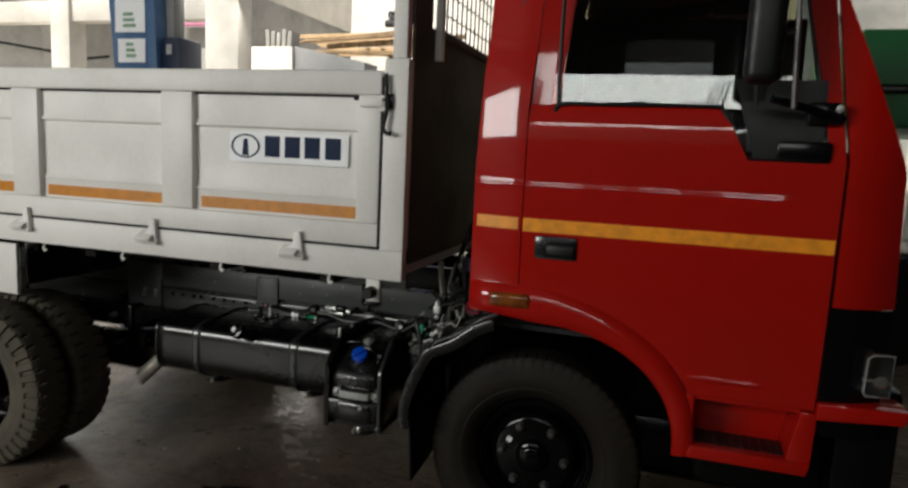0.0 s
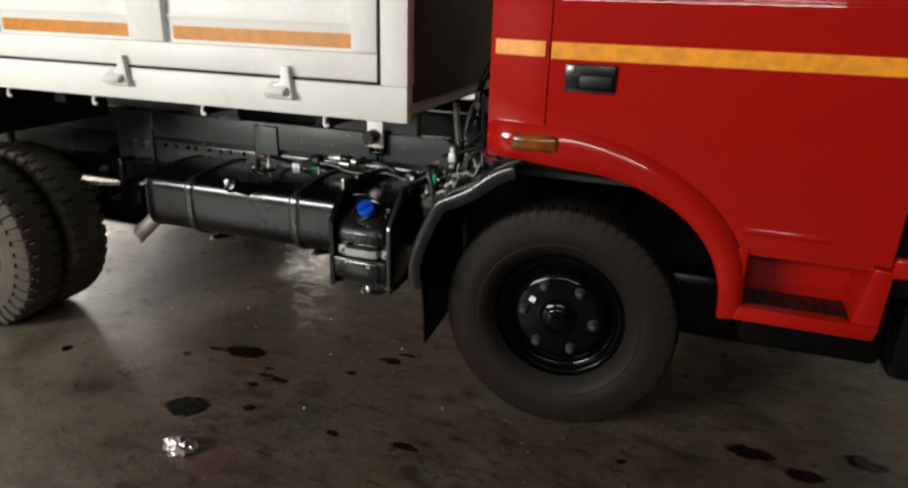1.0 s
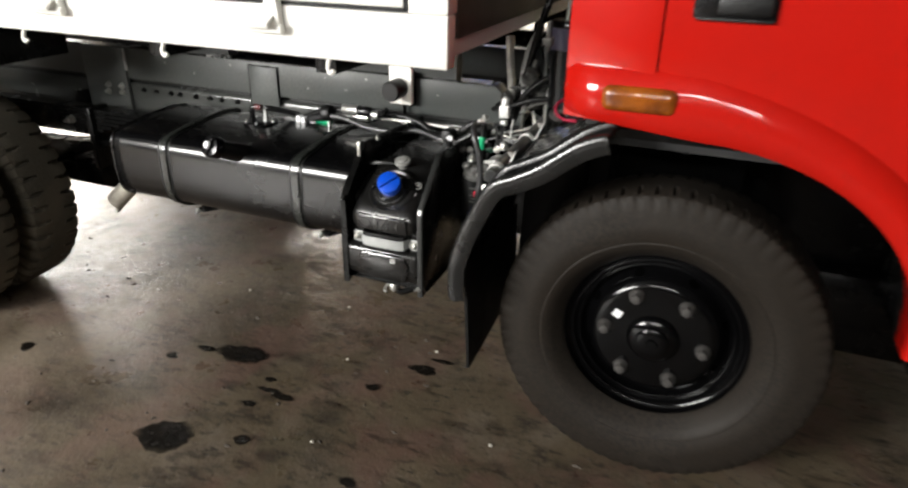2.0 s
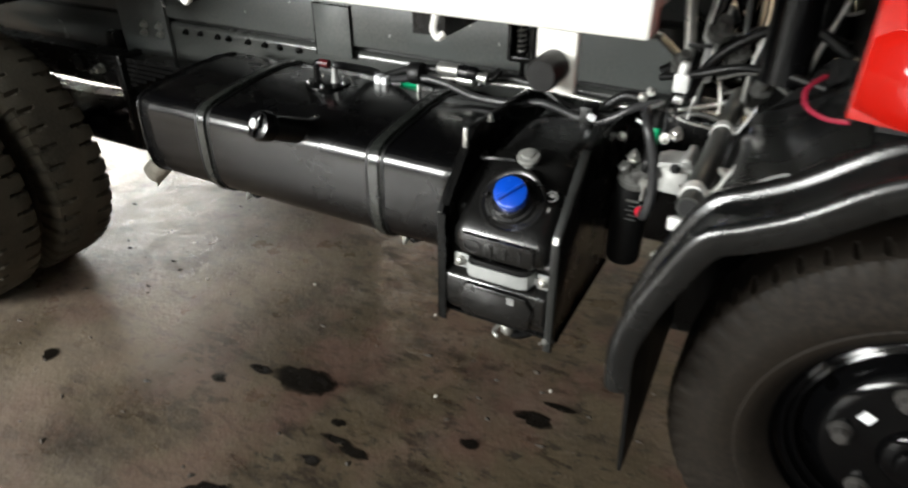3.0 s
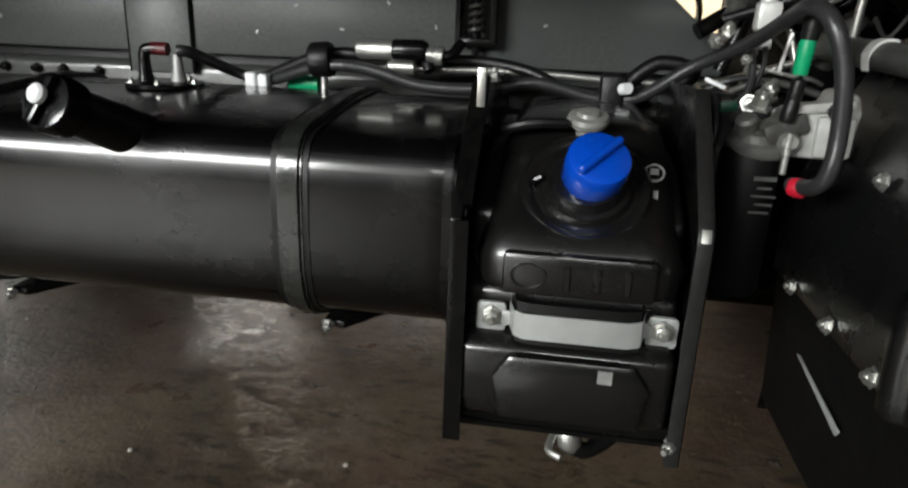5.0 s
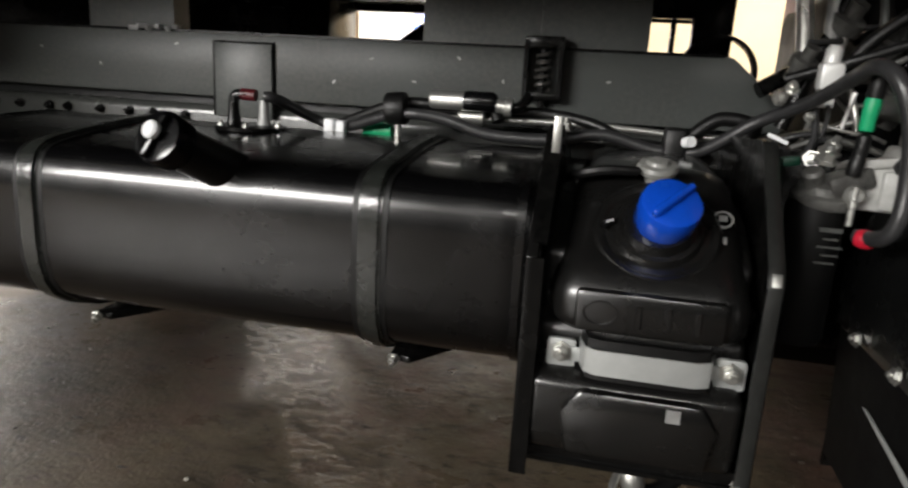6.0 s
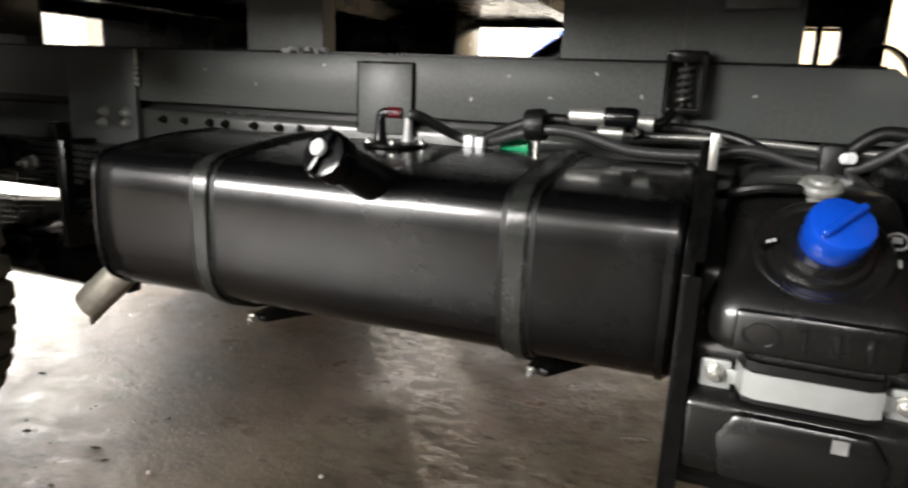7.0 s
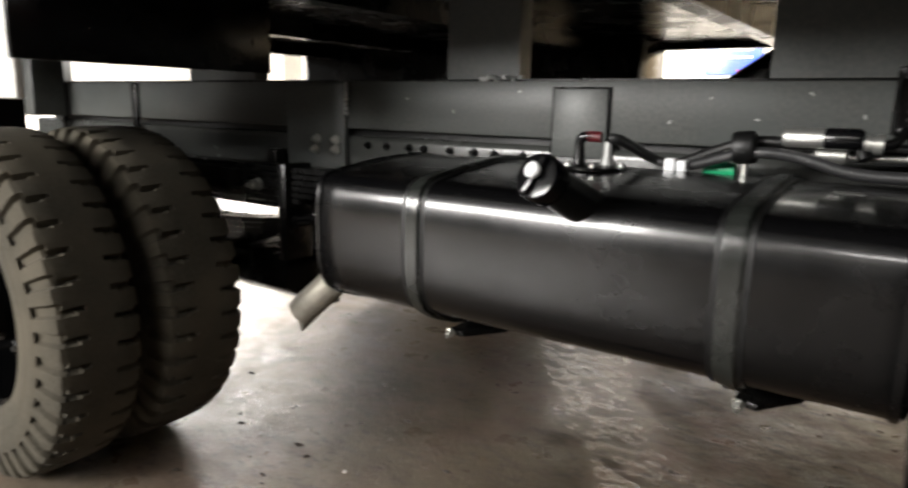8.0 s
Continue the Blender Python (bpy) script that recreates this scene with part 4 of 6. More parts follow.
for y0, y1, nm in ((2.262, 2.482, "outer_rear_wheel"), (2.514, 2.763, "inner_rear_wheel")):
    w = part(nm, lathe([(0.243, y0 + 0.02), (0.245, y0 + 0.03), (0.23, y0 + 0.04), (0.222, y0 + 0.1), (0.2, y0 + 0.15), (0.12, y0 + 0.155), (0.1, y0 + 0.1), (0.09, y0 + 0.06), (0.001, y0 + 0.06), (0.001, y0 + 0.19), (0.235, y0 + 0.2)], (RX, RZ), 48, False, False), RIM, truck, "black steel rear wheel")
    tyre(RX, RZ, y0, y1, 0.43, "tyre", TYRE_REAR, w, 42, 0.243, "mud-dusted block-tread tyre")
    if nm == "outer_rear_wheel":
        part("hub", lathe([(0.082, y0 + 0.065), (0.08, y0 + 0.035), (0.07, y0 + 0.02), (0.04, y0 + 0.016), (0.001, y0 + 0.016)], (RX, RZ), 32), BLACK, w)
        for i in range(6):
            a = radians(20 + 60 * i)
            part("wheel_nut", bolt((RX + 0.135 * math.cos(a), y0 + 0.152, RZ + 0.135 * math.sin(a)), (0, -1, 0), 0.017, 0.03), NUT, w)
for sy in (4.2, 4.465):
    w = part("far_rear_wheel", lathe([(0.24, sy), (0.2, sy + 0.02), (0.001, sy + 0.02), (0.001, sy + 0.2), (0.24, sy + 0.2)], (RX, RZ), 40), RIM, truck)
    tyre(RX, RZ, sy, sy + 0.225, 0.43, "tyre", TYRE_REAR, w, 42)
w = part("far_front_wheel", lathe([(0.24, 4.35), (0.2, 4.37), (0.001, 4.37), (0.001, 4.55), (0.24, 4.55)], (HX, HZ), 40), RIM, truck)
tyre(HX, HZ, 4.345, 4.575, 0.432, "tyre", TYRE, w, 52)
part("axle", merged(lathe([(0.06, 2.76), (0.06, 3.3), (0.16, 3.4), (0.16, 3.6), (0.06, 3.7), (0.06, 4.2)], (RX, RZ), 24)), BLACK, truck)
# assumed sump blocks, added to keep far-side light off the floor
part("sump_blocker", merged(bx(-0.2, 0.95, 3.0, 3.95, 0.2, 0.5, 0.06), bx(-0.9, -0.2, 3.25, 3.75, 0.3, 0.6, 0.05)), BLACK, truck, "black blocks added as a sump to shut out light")
part("front_axle", bx(HX - 0.05, HX + 0.05, 2.65, 4.35, 0.36, 0.46, 0.02), BLACK, truck)

# rear mudguard; its rear end is an unseen extension keeping light off the rail
part("rear_mudguard", merged(
    prism([(-2.6, 0.87), (-2.6, 1.12), (-3.45, 1.12), (-3.56, 1.02), (-3.62, 0.8), (-3.5, 0.8), (-3.44, 0.87)], "y", 2.31, 2.33, 0.006)), WHITE, truck, "white rear mudguard valance")
part("rear_mud_flap", bx(-3.62, -3.608, 2.33, 2.76, 0.3, 0.94, 0.004), FLAP_RUBBER, truck, "black rubber mud flap")
part("tail_bracket", bx(-4.12, -3.98, 2.95, 3.08, 0.8, 1.06, 0.008), GREY, truck)
for a in (-4.03, -3.5):
    part("stiffener", bx(a, a + 0.03, 3.078, 3.091, 0.62, 0.93, 0.003), BLACK, sub)
part("mudguard_panel", merged(bx(-2.475, -2.46, 2.25, 2.86, 0.945, 1.14, 0.003), bx(-3.3, -2.475, 2.335, 2.86, 1.1, 1.12)), BLACK, truck)

# --- leaf springs and exhaust ---
# the helper pack lies over the main pack, with daylight between them
for count, top, half, rise in ((7, 0.7, 0.68, 0.0), (7, 0.534, 0.52, 0.05)):
    for i in range(count):
        z = top - i * 0.017
        L = half - 0.05 * i
        part("spring_leaf", sheet([[(RX + 0.02 + L * s, 2.92, z + rise * s * s), (RX + 0.02 + L * s, 2.99, z + rise * s * s)] for s in [k / 8 - 1 for k in range(17)]], 0.013, (0, 0, -1)), BLACK, truck)
part("spring_bracket", merged(prism([(-2.75, 0.62), (-2.66, 0.62), (-2.665, 0.735), (-2.7, 0.735)], "y", 3.04, 3.085, 0.004), tube([(-2.7, 2.9, 0.655), (-2.7, 3.05, 0.655)], 0.03, 12)), BLACK, truck)
part("axle_saddle", prism([(2.92, 0.35), (3.1, 0.262), (3.14, 0.262), (3.14, 0.45), (2.92, 0.45)], "x", -3.02, -2.5, 0.01), BLACK, truck, "black axle and spring saddle")
part("spring_clip", bx(-2.5, -2.47, 2.9, 3.0, 0.44, 0.71, 0.004), BLACK, truck)
part("spring_bolt", bolt((-2.6, 2.92, 0.645), (0, -1, 0), 0.014, 0.03), STEEL, truck)


def spout():
    """A bent exhaust end of thin wall, flattened a little and cut slantwise, its mouth open."""
    path = smooth_path([Vector(p) for p in ((-2.08, 3.0, 0.545), (-2.14, 2.9, 0.515), (-2.19, 2.845, 0.47), (-2.35, 2.8, 0.315))], 4)
    bm = bmesh.new()
    shells = []
    for inset in (0.0, 0.004):
        rings = []
        for k, c in enumerate(path):
            d = (path[min(k + 1, len(path) - 1)] - path[max(k - 1, 0)]).normalized()
            u = d.cross(Vector((0, -1, 0))).normalized()
            v = u.cross(d).normalized()
            if v.y > 0:
                v = -v
            f = k / (len(path) - 1)
            ring = []
            for i in range(24):
                a = 2 * math.pi * i / 24
                slant = -0.05 * (1 + math.cos(a - 0.6)) * (1.0 if k == len(path) - 1 else 0.0)
                ring.append(bm.verts.new(c + u * (0.031 + 0.009 * f - inset) * math.sin(a) + v * (0.031 - inset) * math.cos(a) + d * slant))
            rings.append(ring)
        for p, q in zip(rings, rings[1:]):
            for i in range(24):
                bm.faces.new((p[i], p[(i + 1) % 24], q[(i + 1) % 24], q[i]))
        shells.append(rings)
    for i in range(24):
        bm.faces.new((shells[0][-1][i], shells[0][-1][(i + 1) % 24], shells[1][-1][(i + 1) % 24], shells[1][-1][i]))
    bmesh.ops.recalc_face_normals(bm, faces=bm.faces[:])
    return bm


part("exhaust_pipe", spout(), EXHAUST, truck, "weathered steel exhaust outlet cut slantwise")

# --- fuel tank ---
def tank_outline(d=0.0):
    """Front, shoulder, crowned top, back and rounded foot, as (y, z), pushed out by d."""
    pts = [(2.614, 0.53), (2.606, 0.565), (2.604, 0.6), (2.6042, 0.64), (2.605, 0.678), (2.6073, 0.7), (2.611, 0.714), (2.619, 0.727), (2.633, 0.736), (2.655, 0.741), (2.72, 0.75), (2.82, 0.76), (2.92, 0.764), (3.0, 0.755), (3.05, 0.73), (3.065, 0.68),
           (3.068, 0.52), (3.05, 0.47), (3.0, 0.442), (2.9, 0.438), (2.8, 0.447), (2.72, 0.464), (2.66, 0.486), (2.628, 0.507)]
    out, n = [], len(pts)
    for i in range(n):
        a, b = Vector(pts[i - 1]), Vector(pts[(i + 1) % n])
        t = (b - a).normalized()
        out.append((pts[i][0] - t.y * d, pts[i][1] + t.x * d))
    return out


def hoop(x0, x1, d0, d1):
    """A band round the tank between two depths."""
    bm = bmesh.new()
    a, b = tank_outline(d0), tank_outline(d1)
    n = len(a)
    rings = [[bm.verts.new((x, *p)) for p in ring] for x, ring in ((x0, a), (x0, b), (x1, b), (x1, a))]
    for p, q in zip(rings, rings[1:] + rings[:1]):
        for i in range(n):
            bm.faces.new((p[i], p[(i + 1) % n], q[(i + 1) % n], q[i]))
    bmesh.ops.recalc_face_normals(bm, faces=bm.faces[:])
    return bm


def tank_shell():
    """Stations along the tank; the ends are rolled in, and the front has shallow dents."""
    bm = bmesh.new()
    rings = []
    stations = [(-2.04, -0.005), (-2.039, -0.002), (-2.036, 0.0)] + [(-2.02 + 0.985 * i / 30, 0.0) for i in range(1, 30)] + [(-1.032, 0.0), (-1.026, -0.004), (-1.024, -0.012)]
    for x, d in stations:
        ring = []
        for y, z in tank_outline(d):
            bow = 0.004 * math.sin((x + 2.03) / 1.0 * math.pi) + 0.0015 * noise.noise((x * 5, y * 5, z * 5))
            ring.append(bm.verts.new((x, y - (bow if y < 2.64 else 0), z + (bow * 0.5 if z > 0.72 else 0))))
        rings.append(ring)
    n = len(rings[0])
    for p, q in zip(rings, rings[1:]):
        for i in range(n):
            bm.faces.new((p[i], p[(i + 1) % n], q[(i + 1) % n], q[i]))
    bm.faces.new(rings[0])
    bm.faces.new(rings[-1])
    bmesh.ops.recalc_face_normals(bm, faces=bm.faces[:])
    return bm


tank = part("fuel_tank", tank_shell(), TANK, truck, "glossy black steel fuel tank", 50)
part("end_seam", hoop(-1.045, -1.034, -0.001, 0.004), TANK, tank, "", 60)
part("end_seam", hoop(-2.038, -2.03, -0.001, 0.003), TANK, tank, "", 60)
for sx in (-1.79, -1.243):
    part("tank_strap", merged(hoop(sx - 0.017, sx + 0.016, 0.001, 0.006), hoop(sx - 0.006, sx + 0.012, 0.006, 0.0105)), STRAP, tank, "grey metal strap over rubber lining", 60)
    part("strap_lining", hoop(sx + 0.0165, sx + 0.024, 0.0005, 0.004), RUBBER, tank, "", 60)
    part("strap_lining", hoop(sx - 0.026, sx - 0.0175, 0.0005, 0.004), RUBBER, tank, "", 60)
    part("strap_bracket", prism([(sx - 0.005, 2.73), (sx + 0.03, 2.72), (sx + 0.085, 2.8), (sx + 0.085, 3.1), (sx - 0.005, 3.1)], "z", 0.425, 0.436, 0.002), BLACK, tank)
    part("strap_bolt", bolt((sx + 0.004, 2.722, 0.433), (0, -0.8, -0.6), 0.008, 0.012), STEEL, tank)
    for dx in (-0.033, 0.033):
        part("strap_rivet", turned([(0.005, 0), (0.004, 0.003), (0, 0.0035)], (sx + dx * 0.92, 2.61, 0.676), (0, -1, 0.15), 10), STEEL, tank)
NECK, MOUTH = Vector((-1.47, 2.665, 0.712)), Vector((-1.501, 2.503, 0.785))
way = (MOUTH - NECK).normalized()
part("filler_neck", turned([(0.046, -0.02), (0.04, 0.0), (0.033, 0.012), (0.03, 0.12), (0.03, 0.157)], NECK, way, 28), TANK, tank, "black filler neck")
cap = part("filler_cap", turned([(0.031, 0.134), (0.0355, 0.137), (0.0365, 0.164), (0.034, 0.17), (0.028, 0.172), (0.0, 0.172)], NECK, way, 32), PLASTIC, tank, "black screw filler cap")
q = Vector((0, 0, 1)).rotation_difference(way).to_matrix().to_4x4()
part("cap_grip", moved(bx(-0.031, 0.031, -0.008, 0.008, 0, 0.012, 0.004), Matrix.Translation(NECK + way * 0.17) @ q @ pose(0, 0, 0, 0, 0, 60)), PLASTIC, tank)
part("cap_lock", turned([(0.012, 0), (0.012, 0.006), (0.009, 0.009), (0, 0.009)], NECK + way * 0.179 + Vector((0.002, 0, 0.004)), way, 20), PAPER, tank, "pale lock cover")
part("tank_label", moved(bx(-0.02, 0.02, -0.006, 0.006, 0, 0.002), pose(-1.135, 2.81, 0.7595, 9, 0, 0)), CAST, tank)

# sender plate with its two stubs and the breather line
SX, SY, SZ = -1.565, 2.87, 0.763
part("sender_plate", merged(turned([(0.062, 0), (0.062, 0.006), (0.05, 0.009), (0, 0.009)], (SX, SY, SZ), (0, 0, 1), 32)), BLACK, tank, "dark fuel sender plate")
for k in range(5):
    a = k * 1.2566
    part("sender_screw", bolt((SX + 0.052 * math.cos(a), SY + 0.052 * math.sin(a), SZ + 0.006), (0, 0, 1), 0.005, 0.006), STEEL, tank)
part("sender_stub", turned([(0.013, 0), (0.01, 0.02), (0.009, 0.042), (0.0, 0.042)], (SX - 0.028, SY - 0.01, SZ + 0.008), (0, 0, 1), 14), BLACK, tank)
part("sender_stub", turned([(0.013, 0), (0.009, 0.02), (0.0075, 0.044), (0.0, 0.044)], (SX + 0.025, SY, SZ + 0.008), (0, 0, 1), 14), ALU, tank)
part("sender_elbow", tube([(SX - 0.028, SY - 0.01, SZ + 0.046), (SX - 0.022, SY - 0.012, SZ + 0.059), (SX + 0.0, SY - 0.01, SZ + 0.061)], 0.0095, 10), PLASTIC, tank)
part("red_sleeve", tube([(SX - 0.012, SY - 0.01, SZ + 0.061), (SX + 0.014, SY - 0.008, SZ + 0.06)], 0.0105, 12), DARKRED, tank, "dark red sleeve")

# --- hoses along the frame ---
def hose(name, pts, r, material=RUBBER, label=""):
    return part(name, tube(pts, r, 12), material, truck, label)


HOSE_AT = Matrix.Translation((-0.945, 1.746, 0.865)) @ Matrix.Scale(1.114, 4) @ Matrix.Translation((0.945, -1.746, -0.876))


def inner_hose(name, pts, r, material=RUBBER, label=""):
    return part(name, moved(tube(pts, r, 12), HOSE_AT), material, truck, label)


run = [(-1.43, 2.85, 0.80), (-1.37, 2.83, 0.794), (-1.27, 2.80, 0.822), (-1.2, 2.80, 0.82), (-1.12, 2.80, 0.80), (-1.02, 2.80, 0.80), (-0.95, 2.80, 0.812), (-0.87, 2.80, 0.795), (-0.81, 2.79, 0.8)]
hose("fuel_hose", [(SX + 0.028, SY - 0.005, SZ + 0.058), (-1.52, 2.88, 0.818)] + [tuple(HOSE_AT @ Vector(p)) for p in run] + [(-0.72, 2.9, 0.83), (-0.66, 2.84, 0.868), (-0.648, 2.72, 0.9), (-0.645, 2.65, 0.914), (-0.632, 2.615, 0.898), (-0.614, 2.606, 0.85), (-0.606, 2.605, 0.785), (-0.609, 2.602, 0.738), (-0.617, 2.616, 0.718), (-0.628, 2.656, 0.711)], 0.0098, HOSE, "black rubber fuel hose")
inner_hose("fuel_hose", [(-1.4, 2.86, 0.79), (-1.28, 2.83, 0.836), (-1.2, 2.83, 0.838), (-1.13, 2.83, 0.842), (-1.112, 2.82, 0.82)], 0.0095)
inner_hose("fuel_hose", [(-1.2, 2.84, 0.83), (-1.06, 2.86, 0.835), (-0.97, 2.85, 0.825), (-0.9, 2.83, 0.80), (-0.8, 2.83, 0.8)], 0.009)
hose("brake_pipe", [(-1.35, 2.95, 0.80), (-1.0, 2.98, 0.805), (-0.7, 2.98, 0.80), (-0.5, 2.98, 0.86)], 0.006, STEEL)
inner_hose("loop_hose", [(-0.76, 2.86, 0.8), (-0.73, 2.84, 0.835), (-0.78, 2.84, 0.845), (-0.82, 2.84, 0.815)], 0.011)
part("hose_clip", moved(turned([(0.024, -0.016), (0.026, -0.012), (0.026, 0.012), (0.024, 0.016), (0, 0.016)], (-1.275, 2.808, 0.83), (1, 0, 0.1), 16), HOSE_AT), RUBBER, truck)
part("hose_clip", moved(bx(-0.862, -0.83, 2.775, 2.825, 0.78, 0.83, 0.008), HOSE_AT), RUBBER, truck)
part("clip_stud", turned([(0.006, 0), (0.006, 0.05), (0, 0.05)], (-1.31, 2.93, 0.76), (0, 0, 1), 10), STEEL, truck)
part("clip_label", moved(turned([(0.008, 0), (0.008, 0.014), (0, 0.014)], (-0.833, 2.772, 0.812), (0.6, -1, 0.2), 14), HOSE_AT), PAPER, truck)
part("connector", moved(bx(-1.4, -1.383, 2.805, 2.83, 0.784, 0.806, 0.003), HOSE_AT), PAPER, truck, "white hose connector")
part("connector", moved(bx(-1.379, -1.364, 2.805, 2.83, 0.784, 0.804, 0.003), HOSE_AT), PAPER, truck, "white hose connector")
part("green_coupling", moved(turned([(0.011, 0), (0.012, 0.004), (0.012, 0.05), (0, 0.05)], (-1.345, 2.85, 0.79), (1, 0, 0), 12), HOSE_AT), GREEN, truck)
inline = part("inline_filter", turned([(0.008, -0.01), (0.014, -0.008), (0.0165, -0.003), (0.0165, 0.055), (0.0, 0.055)], (-1.246, 2.94, 0.834), (1, -0.05, 0.01), 22), STEEL, truck, "bright inline filter canister")
part("inline_sleeve", turned([(0.0165, 0.055), (0.0175, 0.058), (0.0175, 0.105), (0.013, 0.112), (0, 0.112)], (-1.246, 2.94, 0.834), (1, -0.05, 0.01), 22), PLASTIC, truck, "dark filter half")
part("inline_union", turned([(0.012, 0), (0.012, 0.012), (0.016, 0.014), (0.016, 0.026), (0, 0.026)], (-1.133, 2.93, 0.83), (1, 0, -0.1), 12), STEEL, truck)
part("inline_elbow", tube([(-1.115, 2.93, 0.828), (-1.095, 2.935, 0.83), (-1.08, 2.95, 0.85)], 0.009, 10), BLACK, truck)
part("inline_valve", turned([(0.009, 0), (0.0135, 0.004), (0.0135, 0.046), (0.009, 0.05), (0, 0.05)], (-1.206, 2.955, 0.806), (1, 0, 0), 18), STEEL, truck, "bright check valve")

# --- urea tank in its bracket ---
def urea_hood():
    """The bulging upper half: a front running up and back, rounded off to both sides."""
    front = smooth_path([(0, 2.545, 0.592), (0, 2.508, 0.598), (0, 2.499, 0.622), (0, 2.503, 0.65), (0, 2.522, 0.674), (0, 2.558, 0.698), (0, 2.602, 0.728), (0, 2.64, 0.752), (0, 2.675, 0.767), (0, 2.76, 0.773), (0, 2.88, 0.773)], 3)
    rows = []
    for i, p in enumerate(front):
        d = (front[min(i + 1, len(front) - 1)] - front[max(i - 1, 0)]).normalized()
        out = Vector((0, -d.z, d.y))
        half = 0.117 - 0.012 * max(0.0, min(1.0, (p.z - 0.65) / 0.1))
        r, row = 0.042, []
        for k in range(17):
            a = (k / 8 - 1)
            x = half * math.copysign(abs(a) ** 0.8, a)
            over = max(0.0, abs(x) - (half - r)) / r
            row.append(p + Vector((-0.876 + x, 0, 0)) - out * r * (1 - math.sqrt(max(0.0, 1 - over * over))))
        rows.append(row)
    return sheet(rows, 0.05)


urea = part("urea_tank", merged(urea_hood(), prism([(2.51, 0.437), (2.50, 0.465), (2.498, 0.535), (2.535, 0.548), (2.535, 0.59), (2.56, 0.61), (2.56, 0.68), (2.65, 0.72), (2.88, 0.75), (2.9, 0.73), (2.9, 0.45), (2.88, 0.432)], "x", -1.003, -0.76, 0.012, 3)), UREA, truck, "black moulded urea tank", 50)
part("urea_panel", bx(-0.958, -0.793, 2.4925, 2.6, 0.602, 0.651, 0.006), UREA, urea)
part("urea_foot", prism([(-0.955, 0.447), (-0.795, 0.447), (-0.785, 0.5), (-0.805, 0.53), (-0.945, 0.53), (-0.965, 0.5)], "y", 2.488, 2.56, 0.008), UREA, urea)
nd = Vector((0, -0.68, 0.733))
CB = Vector((-0.874, 2.575, 0.702))
part("collar", turned([(0.075, -0.02), (0.074, 0.012), (0.07, 0.016), (0.064, 0.016), (0.06, 0.013), (0.054, 0.014), (0.05, 0.022), (0.044, 0.023), (0.04, 0.036), (0.0, 0.036)], CB, nd, 40), UREA, urea)
nd = Vector((0.14, -0.68, 0.733)).normalized()
part("urea_cap", turned([(0.032, 0.03), (0.0345, 0.034), (0.0355, 0.064), (0.0335, 0.07), (0.029, 0.072), (0.0, 0.072)], CB, nd, 36), BLUE, urea, "bright blue screw cap")
q = Vector((0, 0, 1)).rotation_difference(nd).to_matrix().to_4x4()
part("cap_bar", moved(bx(-0.033, 0.033, -0.005, 0.005, 0.068, 0.081, 0.0045, 3), Matrix.Translation(CB) @ q @ pose(0, 0, 0, 0, 0, 52)), BLUE, urea)
part("cap_tether", tube([CB + Vector((-0.05, 0.01, -0.02)), CB + Vector((-0.062, -0.015, 0.01)), CB + Vector((-0.05, -0.02, 0.02))], 0.004, 8), PLASTIC, urea)
part("vent_plug", turned([(0.014, 0), (0.014, 0.018), (0.024, 0.02), (0.026, 0.026), (0.024, 0.031), (0.015, 0.032), (0.013, 0.036), (0, 0.037)], (-0.876, 2.655, 0.752), (0, -0.3, 1), 24), GREYPLASTIC, urea, "pale grey vent plug")
part("vent_hose", tube([(-0.9, 2.63, 0.772), (-0.94, 2.62, 0.772), (-0.975, 2.63, 0.762), (-0.99, 2.68, 0.75)], 0.006, 8), RUBBER, urea)
# moulded marks
ring = lathe([(1.0, 0), (1.0, -1), (0.88, -1), (0.88, 0)], (0, 0), 32, True)
moved(ring, Matrix.Translation((-0.93, 2.4935, 0.626)) @ Matrix.Diagonal((0.02, 0.0035, 0.015, 1)))
part("moulded_ring", ring, UREA, urea)
for x, t in ((-0.888, 0), (-0.856, 0), (-0.824, 0)):
    part("moulded_bar", moved(bx(-0.0035, 0.0035, -0.003, 0.002, -0.014, 0.014, 0.0012, 1), pose(x, 2.4925, 0.626, 0, t, 0)), UREA, urea)
mk = lathe([(0.012, 0), (0.012, -0.002), (0.0095, -0.002), (0.0095, 0)], (0, 0), 24, True)
face = Matrix.Translation((-0.798, 2.592, 0.727)) @ Matrix.Rotation(radians(-43), 4, "X")
part("fluid_mark", merged(moved(mk, face), moved(bx(-0.005, 0.005, -0.001, 0.0, -0.002, 0.006), face), moved(bx(-0.004, 0.004, -0.0015, 0.0, -0.034, -0.024), face)), ALU, urea, "pale printed fluid symbol")
part("batch_label", bx(-0.845, -0.829, 2.4865, 2.489, 0.507, 0.523), ALU, urea)
band = part("steel_band", merged(
    sheet([[(-0.949, 2.524, z), (-0.942, 2.494, z), (-0.93, 2.486, z), (-0.818, 2.486, z), (-0.803, 2.494, z), (-0.796, 2.524, z)] for z in (0.553, 0.583)], 0.003),
), BAND, urea, "galvanised steel clamp band")
part("band_lining", sheet([[(-0.95, 2.545, z), (-0.94, 2.497, z), (-0.925, 2.491, z), (-0.825, 2.491, z), (-0.805, 2.497, z), (-0.795, 2.545, z)] for z in (0.545, 0.594)], 0.006), RUBBER, urea)
